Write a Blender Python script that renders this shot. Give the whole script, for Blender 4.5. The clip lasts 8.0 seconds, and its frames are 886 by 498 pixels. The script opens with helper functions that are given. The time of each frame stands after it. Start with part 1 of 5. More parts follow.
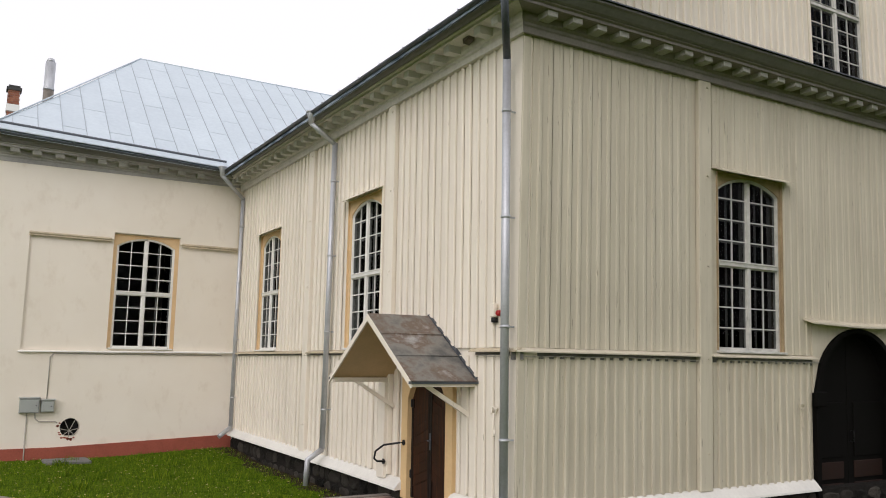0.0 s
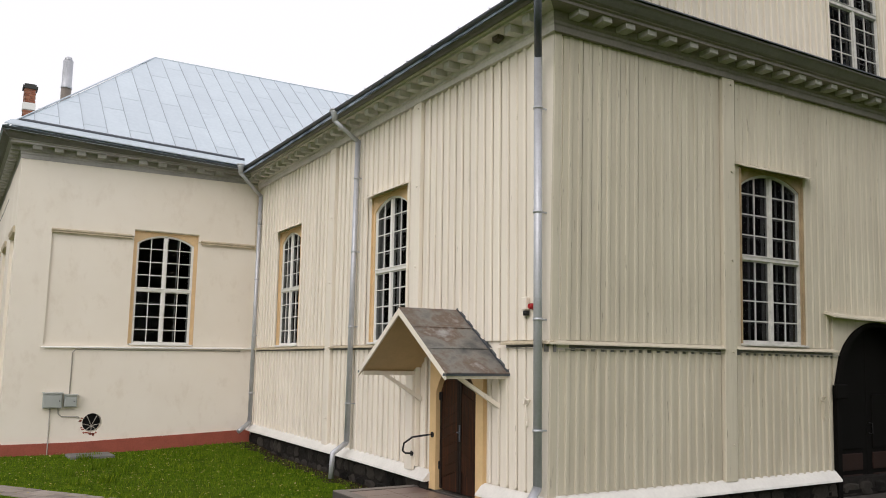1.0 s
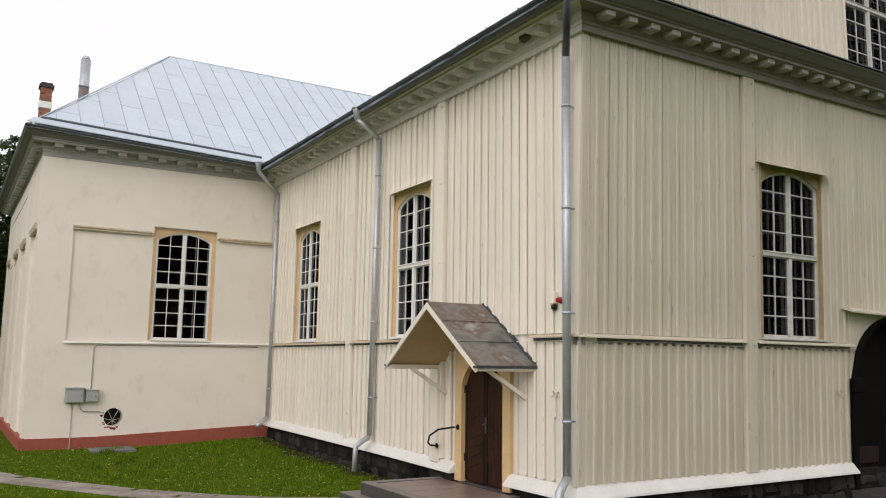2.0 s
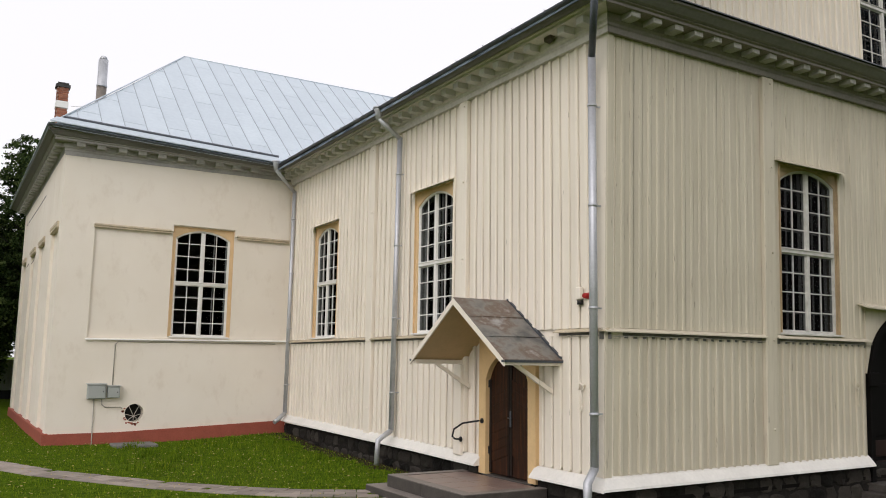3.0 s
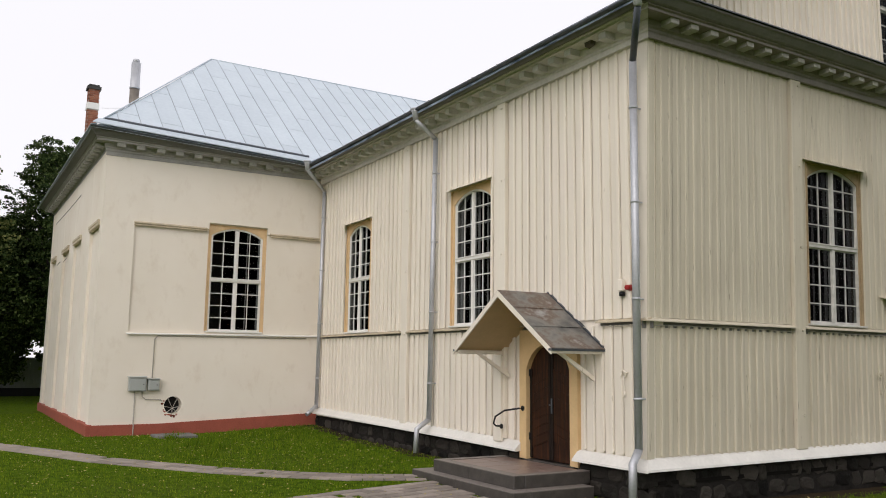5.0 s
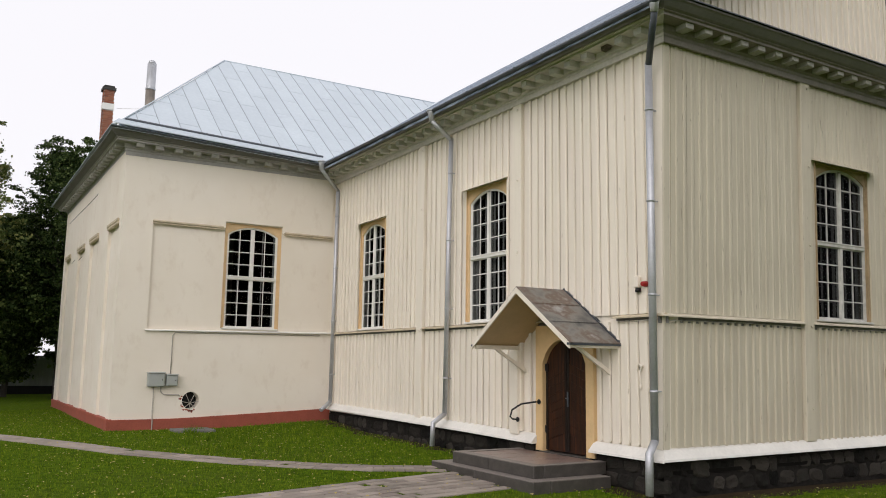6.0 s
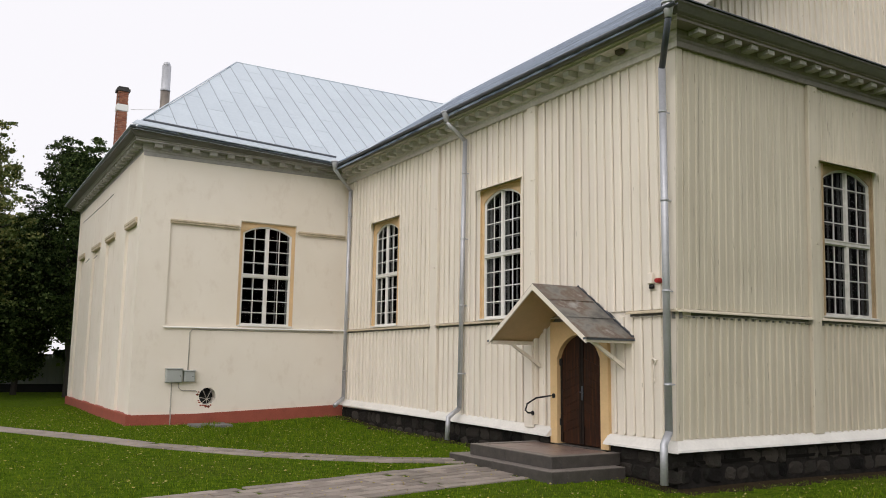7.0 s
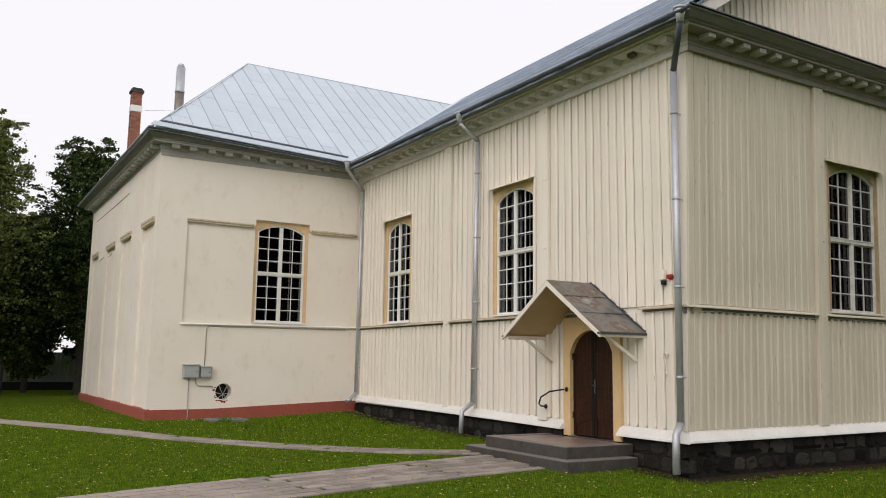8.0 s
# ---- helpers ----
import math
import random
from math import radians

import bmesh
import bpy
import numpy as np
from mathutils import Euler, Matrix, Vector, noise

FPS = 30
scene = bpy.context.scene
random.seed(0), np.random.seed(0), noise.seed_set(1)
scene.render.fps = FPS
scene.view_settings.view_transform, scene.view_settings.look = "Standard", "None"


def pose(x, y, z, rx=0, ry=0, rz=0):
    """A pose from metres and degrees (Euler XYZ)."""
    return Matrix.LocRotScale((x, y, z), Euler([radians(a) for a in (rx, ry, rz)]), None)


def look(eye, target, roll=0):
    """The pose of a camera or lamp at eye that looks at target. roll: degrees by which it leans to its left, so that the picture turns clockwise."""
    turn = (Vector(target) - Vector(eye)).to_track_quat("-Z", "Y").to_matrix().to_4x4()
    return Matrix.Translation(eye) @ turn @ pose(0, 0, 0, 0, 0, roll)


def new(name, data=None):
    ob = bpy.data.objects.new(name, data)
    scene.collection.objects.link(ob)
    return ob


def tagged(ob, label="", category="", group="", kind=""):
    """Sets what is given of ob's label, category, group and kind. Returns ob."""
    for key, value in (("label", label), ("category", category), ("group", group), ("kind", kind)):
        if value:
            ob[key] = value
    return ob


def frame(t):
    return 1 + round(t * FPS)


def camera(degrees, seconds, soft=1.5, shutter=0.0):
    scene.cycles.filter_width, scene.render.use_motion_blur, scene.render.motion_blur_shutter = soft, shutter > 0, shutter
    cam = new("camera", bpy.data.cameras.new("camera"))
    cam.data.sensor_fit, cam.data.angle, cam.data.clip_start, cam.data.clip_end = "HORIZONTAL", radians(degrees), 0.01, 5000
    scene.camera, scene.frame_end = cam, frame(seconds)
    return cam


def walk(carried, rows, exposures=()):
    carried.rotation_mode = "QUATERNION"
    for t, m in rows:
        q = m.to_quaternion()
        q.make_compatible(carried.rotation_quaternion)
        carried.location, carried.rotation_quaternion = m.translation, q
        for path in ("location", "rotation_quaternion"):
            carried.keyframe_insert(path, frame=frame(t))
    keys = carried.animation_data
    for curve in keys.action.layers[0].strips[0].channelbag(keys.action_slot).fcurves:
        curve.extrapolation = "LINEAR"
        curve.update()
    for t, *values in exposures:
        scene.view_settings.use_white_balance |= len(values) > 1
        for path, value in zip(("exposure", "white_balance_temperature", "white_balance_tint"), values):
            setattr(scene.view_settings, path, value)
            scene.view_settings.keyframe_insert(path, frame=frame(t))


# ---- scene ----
cam = camera(57.1, 8.0, 1.0)
PATH = [
    (0, (-6.92, -9.434, 2.71), (-5.915, -7.728, 2.99), 0.9),
    (0.5, (-7.185, -9.386, 2.648), (-6.178, -7.681, 2.928), 0.9),
    (1, (-7.482, -9.356, 2.607), (-6.473, -7.652, 2.884), 0.8),
    (1.5, (-7.754, -9.333, 2.555), (-6.743, -7.629, 2.831), 0.8),
    (3, (-8.549, -9.327, 2.412), (-7.537, -7.624, 2.686), 0.8),
    (3.5, (-8.82, -9.346, 2.371), (-7.808, -7.644, 2.645), 0.7),
    (4, (-9.09, -9.384, 2.316), (-8.077, -7.682, 2.591), 0.8),
    (4.5, (-9.35, -9.425, 2.26), (-8.336, -7.724, 2.535), 0.7),
    (6, (-10.181, -9.653, 2.08), (-9.164, -7.953, 2.357), 0.8),
    (6.5, (-10.434, -9.749, 2.026), (-9.417, -8.049, 2.304), 0.8),
    (7, (-10.718, -9.842, 1.973), (-9.7, -8.143, 2.25), 0.8),
    (7.5, (-10.971, -9.942, 1.905), (-9.953, -8.244, 2.183), 0.8),
    (8, (-11.239, -10.059, 1.855), (-10.221, -8.36, 2.132), 0.8),
]
walk(cam, [(t, look(eye, target, roll)) for t, eye, target, roll in PATH], [(0, -0.10, 6300, 16), (8, -0.19, 6350, 16)])

# ---- world and sun ----
world = bpy.data.worlds.new("overcast_sky")
scene.world = world
world.use_nodes = True
wn, wl = world.node_tree.nodes, world.node_tree.links
sky = wn.new("ShaderNodeTexSky")
sky.sky_type, sky.sun_disc = "NISHITA", False
sky.sun_elevation, sky.sun_rotation = radians(33), radians(-124)
sky.dust_density, sky.air_density = 4.0, 1.0
SKY_STRENGTH, SKY_WHITE = 0.10, 12.0
veil = wn.new("ShaderNodeMixRGB")
veil.inputs[0].default_value = 0.88
veil.inputs[2].default_value = (SKY_WHITE, SKY_WHITE * 0.997, SKY_WHITE * 0.972, 1)
wl.new(sky.outputs[0], veil.inputs[1])
wl.new(veil.outputs[0], wn["Background"].inputs[0])
wn["Background"].inputs[1].default_value = SKY_STRENGTH
sun = new("sun", bpy.data.lights.new("sun", "SUN"))
sun.data.energy, sun.data.angle, sun.data.color = 1.15, radians(40), (1.0, 0.96, 0.9)
sun.matrix_world = look((-18, -6, 14.0), (0, 6, 0))

# ---- materials ----
def rgb(*c):
    return (*c, 1)


class Mat:
    """A node material with a few shorthand node builders."""
    def __init__(self, name, rough=0.6, metal=0.0, spec=0.3):
        self.m = bpy.data.materials.new(name)
        self.m.use_nodes = True
        self.n, self.l = self.m.node_tree.nodes, self.m.node_tree.links
        self.b = self.n["Principled BSDF"]
        self.b.inputs["Roughness"].default_value = rough
        self.b.inputs["Metallic"].default_value = metal
        self.b.inputs["Specular IOR Level"].default_value = spec
        self.co = self.n.new("ShaderNodeTexCoord").outputs["Object"]

    def world_co(self):
        self.co = self.n.new("ShaderNodeNewGeometry").outputs["Position"]
        return self

    def scaled(self, s):
        mp = self.n.new("ShaderNodeMapping")
        mp.inputs["Scale"].default_value = s
        self.l.new(self.co, mp.inputs[0])
        return mp.outputs[0]

    def noise(self, scale, detail=4, stretch=(1, 1, 1), rough=0.55):
        t = self.n.new("ShaderNodeTexNoise")
        t.inputs["Scale"].default_value, t.inputs["Detail"].default_value, t.inputs["Roughness"].default_value = scale, detail, rough
        self.l.new(self.scaled(stretch), t.inputs[0])
        return t.outputs["Fac"]

    def ramp(self, fac, stops):
        r = self.n.new("ShaderNodeValToRGB")
        e = r.color_ramp.elements
        e[0].position, e[0].color = stops[0]
        e[1].position, e[1].color = stops[-1]
        for p, c in stops[1:-1]:
            e.new(p).color = c
        self.l.new(fac, r.inputs[0])
        return r.outputs[0]

    def mix(self, fac, a, b, mode="MIX"):
        x = self.n.new("ShaderNodeMixRGB")
        x.blend_type = mode
        for v, s in ((fac, 0), (a, 1), (b, 2)):
            if isinstance(v, (int, float, tuple)):
                x.inputs[s].default_value = v
            else:
                self.l.new(v, x.inputs[s])
        return x.outputs[0]

    def random(self):
        return self.n.new("ShaderNodeObjectInfo").outputs["Random"]

    def island(self):
        return self.n.new("ShaderNodeNewGeometry").outputs["Random Per Island"]

    def color(self, c):
        if isinstance(c, tuple):
            self.b.inputs["Base Color"].default_value = c
        else:
            self.l.new(c, self.b.inputs["Base Color"])
        return self

    def rough(self, fac, lo, hi):
        r = self.n.new("ShaderNodeMapRange")
        r.inputs[3].default_value, r.inputs[4].default_value = lo, hi
        self.l.new(fac, r.inputs[0])
        self.l.new(r.outputs[0], self.b.inputs["Roughness"])
        return self

    def bump(self, fac, strength, distance):
        b = self.n.new("ShaderNodeBump")
        b.inputs["Strength"].default_value, b.inputs["Distance"].default_value = strength, distance
        self.l.new(fac, b.inputs["Height"])
        self.l.new(b.outputs[0], self.b.inputs["Normal"])
        return self


def painted_boards(name, c, dirt, amount, worn=0.67):
    m = Mat(name, 0.55).world_co()
    streak = m.noise(1.0, 6, (9, 9, 0.35), 0.65)
    patch = m.noise(0.7, 4)
    base = m.mix(m.random(), rgb(*[v * 0.95 for v in c]), rgb(*[min(1, v * 1.03) for v in c]))
    base = m.mix(m.ramp(streak, [(0.45, rgb(0, 0, 0)), (0.75, rgb(amount, amount, amount))]), base, rgb(*dirt))
    base = m.mix(m.ramp(patch, [(0.4, rgb(0, 0, 0)), (0.8, rgb(amount * .7, amount * .7, amount * .7))]), base, rgb(*dirt))
    chips = m.noise(5.0, 4, (5, 5, 0.45), 0.6)
    base = m.mix(m.ramp(chips, [(worn, rgb(0, 0, 0)), (worn + 0.03, rgb(.55, .55, .55))]), base, rgb(dirt[0] * .5, dirt[1] * .48, dirt[2] * .45))
    grain = m.noise(1.0, 4, (60, 60, 1.5))
    return m.color(base).rough(streak, 0.45, 0.7).bump(grain, 0.25, 0.004).m


def plain(name, c, rough=0.6, var=0.12, scale=3.0, metal=0.0, bump=0.15, stretch=(1, 1, 1), spec=0.3):
    m = Mat(name, rough, metal, spec).world_co()
    n1, n2 = m.noise(scale, 5, stretch), m.noise(scale * 9, 4, stretch)
    k = m.mix(0.4, n1, n2)
    col = m.ramp(k, [(0.3, rgb(*[v * (1 - var) for v in c])), (0.7, rgb(*[min(1, v * (1 + var)) for v in c]))])
    return m.color(col).rough(n1, max(0.05, rough - 0.12), min(1, rough + 0.12)).bump(n2, bump, 0.005).m


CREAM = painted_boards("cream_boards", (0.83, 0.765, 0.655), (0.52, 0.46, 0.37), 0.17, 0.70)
# Front boards: weathered cream, with part of that wall's shade in the base.
FRONT = painted_boards("weathered_shaded_boards", (0.605, 0.553, 0.435), (0.35, 0.30, 0.22), 0.34, 0.67)
GABLE = painted_boards("pale_gable_boards", (0.76, 0.70, 0.59), (0.42, 0.35, 0.26), 0.25, 0.68)
WHITE = plain("white_paint", (0.78, 0.77, 0.73), 0.5, 0.07)
SKIRT = plain("white_skirting_paint", (0.74, 0.72, 0.67), 0.5, 0.10, 2.0)
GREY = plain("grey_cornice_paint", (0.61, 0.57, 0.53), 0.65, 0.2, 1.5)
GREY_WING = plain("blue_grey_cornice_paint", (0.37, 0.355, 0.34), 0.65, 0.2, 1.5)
# Front cornice grey, darkened for dirt and for its side's weaker light.
GREY_FRONT = plain("dirty_shaded_grey_paint", (0.225, 0.203, 0.183), 0.7, 0.25, 2.5)
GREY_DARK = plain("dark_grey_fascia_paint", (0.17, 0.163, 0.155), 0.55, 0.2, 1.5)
OCHRE = plain("ochre_casing_paint", (0.70, 0.50, 0.28), 0.6, 0.12, 4.0)
ZINC = plain("zinc_pipe", (0.50, 0.51, 0.535), 0.45, 0.16, 3.0, 0.5, 0.1)
IRON = plain("black_iron", (0.02, 0.02, 0.02), 0.45, 0.3, 8.0, 0.3)
# Darker block colour for every cornice but the side one.
MODILLION_FRONT = plain("darker_grey_block_paint", (0.37, 0.36, 0.33), 0.7, 0.25, 5.0)
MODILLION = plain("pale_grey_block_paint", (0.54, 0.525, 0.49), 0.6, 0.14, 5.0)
PALE_OCHRE = plain("pale_ochre_paint", (0.68, 0.48, 0.245), 0.55, 0.1, 4.0)
LEDGE_MOSS = plain("mossy_ledge_paint", (0.50, 0.43, 0.31), 0.8, 0.4, 5.0)
MOULD = plain("weathered_moulding", (0.58, 0.49, 0.36), 0.8, 0.3, 6.0)
# Tan soffit, deepened: some of the canopy's shade is in this colour.
SOFFIT = plain("tan_shaded_soffit", (0.56, 0.41, 0.23), 0.6, 0.1, 3.0)
SOIL = plain("damp_soil", (0.038, 0.028, 0.016), 0.95, 0.5, 3.0, 0, 0.8, (1, 1, 1), 0.03)
CABLE = plain("grey_cable", (0.42, 0.39, 0.34), 0.6, 0.1)
GUTTER = plain("dark_metal_gutter", (0.09, 0.10, 0.115), 0.4, 0.25, 3.0, 0.5)
RED_PLINTH = plain("red_plinth_paint", (0.32, 0.085, 0.055), 0.75, 0.22, 2.5)
GREYBOX = plain("grey_enamel", (0.36, 0.38, 0.36), 0.45, 0.08)
# Near-black: the unlit rooms' darkness is put into this colour.
DARK = plain("unlit_interior", (0.010, 0.009, 0.008), 0.95, 0.2, 3.0, 0.0, 0.15, (1, 1, 1), 0.05)
# Pale treads over dark kerbs: wear, plus light from above put in the colour.
LIT_TREAD = plain("worn_skylit_tread", (0.20, 0.175, 0.155), 0.5, 0.35, 5.0, 0, 0.25, (1, 1, 1), 0.4)
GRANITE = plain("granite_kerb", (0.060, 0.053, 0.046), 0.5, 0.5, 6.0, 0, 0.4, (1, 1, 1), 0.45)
SLAB = plain("brown_grey_slab", (0.22, 0.155, 0.13), 0.38, 0.35, 4.0, 0, 0.2, (1, 1, 1), 0.5)
SASH_IN = plain("inner_sash_paint", (0.60, 0.60, 0.58), 0.6, 0.1)
REDLENS = plain("red_plastic", (0.35, 0.02, 0.02), 0.3, 0.05)
BARK = plain("bark", (0.045, 0.04, 0.033), 0.9, 0.4, 4.0, 0, 0.8, (1, 1, 0.3))
BRICK_MORTAR = plain("chimney_mortar", (0.33, 0.26, 0.22), 0.9, 0.2)
CAP = plain("sooty_cap", (0.05, 0.048, 0.045), 0.8, 0.4, 6.0)
FAR_WALL = plain("grey_boarding", (0.21, 0.22, 0.23), 0.8, 0.15, 1.0, 0, 0.2, (6, 6, 0.3))
BLACK = plain("black_base", (0.015, 0.015, 0.016), 0.8, 0.3)
STILE_WOOD = plain("blackened_oak", (0.014, 0.009, 0.007), 0.5, 0.4, 4.0, 0, 0.3, (5, 5, 0.6), 0.15)
REVEAL = plain("greyed_reveal_paint", (0.42, 0.42, 0.40), 0.7, 0.2)
OLD_WOOD = plain("dark_wood", (0.085, 0.072, 0.055), 0.85, 0.3, 4.0)
DULL_OCHRE = plain("weathered_ochre_paint", (0.36, 0.27, 0.16), 0.7, 0.3, 5.0)
PEELED = plain("peeling_white_paint", (0.55, 0.54, 0.50), 0.65, 0.3, 6.0)
INSIDE = plain("interior_plaster", (0.30, 0.28, 0.25), 0.9, 0.1)


def make_plaster():
    m = Mat("cream_plaster", 0.75).world_co()
    big, mid, fine = m.noise(0.45, 5), m.noise(2.6, 6, (1, 1, 0.6), 0.65), m.noise(45, 3)
    c = m.ramp(big, [(0.3, rgb(0.79, 0.72, 0.61)), (0.7, rgb(0.85, 0.79, 0.69))])
    c = m.mix(m.ramp(mid, [(0.55, rgb(0, 0, 0)), (0.78, rgb(.42, .42, .42))]), c, rgb(0.62, 0.53, 0.41))
    return m.color(c).bump(m.mix(0.35, mid, fine), 0.35, 0.012).m


def make_sheet(name, lo, hi, metal, rlo, rhi, streak, p0=0.3, p1=0.7):
    m = Mat(name, 0.4, metal, 0.5 if metal else 0.15).world_co()
    n = m.noise(1.3, 5, streak, 0.6)
    n2 = m.noise(9, 4, streak)
    c = m.ramp(m.mix(0.5, n, n2), [(p0, rgb(*lo)), (p1, rgb(*hi))])
    c = m.mix(m.mix(1.0, m.random(), rgb(.25, .25, .25), "MULTIPLY"), c, rgb(lo[0] * .8, lo[1] * .8, lo[2] * .82))
    return m.color(c).rough(n, rlo, rhi).bump(n, 0.15, 0.02).m


def make_grass():
    m = Mat("lawn", 0.95, 0, 0.02).world_co()
    a, b, c3 = m.noise(0.35, 5), m.noise(6, 5), m.noise(60, 3)
    c = m.ramp(b, [(0.3, rgb(0.030, 0.062, 0.003)), (0.55, rgb(0.080, 0.135, 0.006)), (0.75, rgb(0.13, 0.165, 0.012))])
    c = m.mix(m.ramp(a, [(0.45, rgb(0, 0, 0)), (0.7, rgb(.4, .4, .4))]), c, rgb(0.085, 0.10, 0.018))
    return m.color(c).bump(m.mix(0.5, b, c3), 1.0, 0.06).m


def make_stone():
    m = Mat("fieldstone", 0.9, 0, 0.08).world_co()
    n, f = m.noise(5, 6), m.noise(30, 4)
    c = m.mix(m.random(), rgb(0.008, 0.0075, 0.007), rgb(0.06, 0.053, 0.045))
    c = m.mix(m.ramp(n, [(0.5, rgb(0, 0, 0)), (0.75, rgb(.6, .6, .6))]), c, rgb(0.03, 0.034, 0.026))
    return m.color(c).bump(m.mix(0.5, n, f), 1.0, 0.05).m


def make_paver():
    m = Mat("concrete_pavers", 0.85).world_co()
    n, f = m.noise(1.2, 4), m.noise(50, 3)
    c = m.mix(m.random(), rgb(0.22, 0.185, 0.16), rgb(0.37, 0.315, 0.27))
    c = m.mix(m.ramp(n, [(0.4, rgb(0, 0, 0)), (0.8, rgb(.6, .6, .6))]), c, rgb(0.12, 0.115, 0.09))
    return m.color(c).bump(f, 0.4, 0.006).m


def make_door_wood():
    m = Mat("dark_varnished_oak", 0.45, 0, 0.2).world_co()
    g = m.noise(1, 6, (26, 26, 1.6), 0.6)
    c = m.ramp(g, [(0.3, rgb(0.010, 0.0045, 0.0025)), (0.52, rgb(0.032, 0.011, 0.0045)), (0.72, rgb(0.078, 0.026, 0.009))])
    return m.color(c).rough(g, 0.4, 0.6).bump(g, 0.25, 0.004).m


def make_canopy_tin():
    m = Mat("weathered_tin", 0.5, 0.35, 0.4).world_co()
    n, f = m.noise(1.6, 6, (1, 1, 1), 0.65), m.noise(8, 5)
    c = m.ramp(n, [(0.3, rgb(0.10, 0.10, 0.10)), (0.45, rgb(0.24, 0.23, 0.21)), (0.55, rgb(0.17, 0.12, 0.09)), (0.66, rgb(0.42, 0.41, 0.40))])
    c = m.mix(m.ramp(f, [(0.5, rgb(0, 0, 0)), (0.8, rgb(.5, .5, .5))]), c, rgb(0.13, 0.12, 0.11))
    return m.color(c).rough(n, 0.3, 0.65).bump(f, 0.2, 0.01).m


def make_leaf(name, a, b, c):
    m = Mat(name, 0.7, 0, 0.08)
    col = m.ramp(m.island(), [(0.0, rgb(*a)), (0.6, rgb(*b)), (1.0, rgb(*c))])
    m.color(col)
    m.b.inputs["Transmission Weight"].default_value = 0.0
    m.b.inputs["Subsurface Weight"].default_value = 0.0
    return m.m


def make_brick():
    m = Mat("red_brick", 0.85).world_co()
    c = m.mix(m.random(), rgb(0.24, 0.085, 0.05), rgb(0.36, 0.15, 0.085))
    c = m.mix(m.ramp(m.noise(9, 4), [(0.5, rgb(0, 0, 0)), (0.8, rgb(.6, .6, .6))]), c, rgb(0.15, 0.09, 0.07))
    return m.color(c).bump(m.noise(40, 3), 0.4, 0.005).m


def make_glass():
    m = Mat("window_glass", 0.03, 0, 0.5)
    out = m.n["Material Output"]
    tr, gl, mx, lw, pw, mul = (m.n.new(k) for k in ("ShaderNodeBsdfTransparent", "ShaderNodeBsdfGlossy", "ShaderNodeMixShader", "ShaderNodeLayerWeight", "ShaderNodeMath", "ShaderNodeMath"))
    tr.inputs[0].default_value = rgb(0.62, 0.635, 0.635)
    gl.inputs["Roughness"].default_value = 0.03
    pw.operation, mul.operation = "POWER", "MULTIPLY_ADD"
    pw.inputs[1].default_value = 5.0
    mul.inputs[1].default_value, mul.inputs[2].default_value = 0.12, 0.003
    m.l.new(lw.outputs["Facing"], pw.inputs[0])
    m.l.new(pw.outputs[0], mul.inputs[0])
    m.l.new(mul.outputs[0], mx.inputs[0])
    m.l.new(tr.outputs[0], mx.inputs[1])
    m.l.new(gl.outputs[0], mx.inputs[2])
    m.l.new(mx.outputs[0], out.inputs[0])
    return m.m


PLASTER = make_plaster()
TIN = make_sheet("painted_tin_roof", (0.52, 0.59, 0.645), (0.64, 0.71, 0.76), 0.25, 0.35, 0.55, (1, 1, 1))
SLATE_TIN = make_sheet("old_tin_roof", (0.035, 0.055, 0.085), (0.36, 0.43, 0.53), 0.0, 0.45, 0.75, (2.2, 0.22, 1.6), 0.42, 0.60)
GRASS, STONE, PAVER, DOORWOOD = make_grass(), make_stone(), make_paver(), make_door_wood()
SEAM = plain("dark_seam", (0.42, 0.45, 0.49), 0.5, 0.15, 4.0, 0.3)
CANOPY_TIN, BRICK, GLASS = make_canopy_tin(), make_brick(), make_glass()
BLADE = make_leaf("grass_blades", (0.048, 0.092, 0.003), (0.10, 0.178, 0.006), (0.21, 0.26, 0.014))
YELLOW_LEAF = make_leaf("fallen_leaves", (0.45, 0.36, 0.10), (0.35, 0.30, 0.10), (0.5, 0.42, 0.18))
LEAF = make_leaf("maple_leaves", (0.014, 0.028, 0.008), (0.042, 0.070, 0.018), (0.14, 0.18, 0.06))
LEAF_LIGHT = make_leaf("linden_leaves", (0.048, 0.075, 0.020), (0.125, 0.155, 0.045), (0.30, 0.29, 0.10))


# ---- mesh helpers ----
def box(bm, x0, x1, y0, y1, z0, z1):
    v = [bm.verts.new((x, y, z)) for x in (x0, x1) for y in (y0, y1) for z in (z0, z1)]
    for f in ((0, 1, 3, 2), (4, 6, 7, 5), (0, 4, 5, 1), (2, 3, 7, 6), (0, 2, 6, 4), (1, 5, 7, 3)):
        bm.faces.new([v[i] for i in f])


def bbox(bm, x0, x1, y0, y1, z0, z1, r=0.01):
    """A box with bevelled edges."""
    b = bmesh.new()
    box(b, x0, x1, y0, y1, z0, z1)
    bmesh.ops.bevel(b, geom=list(b.edges), offset=r, segments=1, affect="EDGES")
    merge(bm, b)


def merge(bm, other):
    m = bpy.data.meshes.new("scratch")
    other.to_mesh(m)
    other.free()
    bm.from_mesh(m)
    bpy.data.meshes.remove(m)


def slab(bm, poly, thick):
    """A plate: poly, a ring of points, and its copy moved by the vector thick."""
    t = Vector(thick)
    a = [bm.verts.new(p) for p in poly]
    b = [bm.verts.new(Vector(p) + t) for p in poly]
    bm.faces.new(a)
    bm.faces.new(b[::-1])
    n = len(a)
    for i in range(n):
        bm.faces.new((a[i], b[i], b[(i + 1) % n], a[(i + 1) % n]))


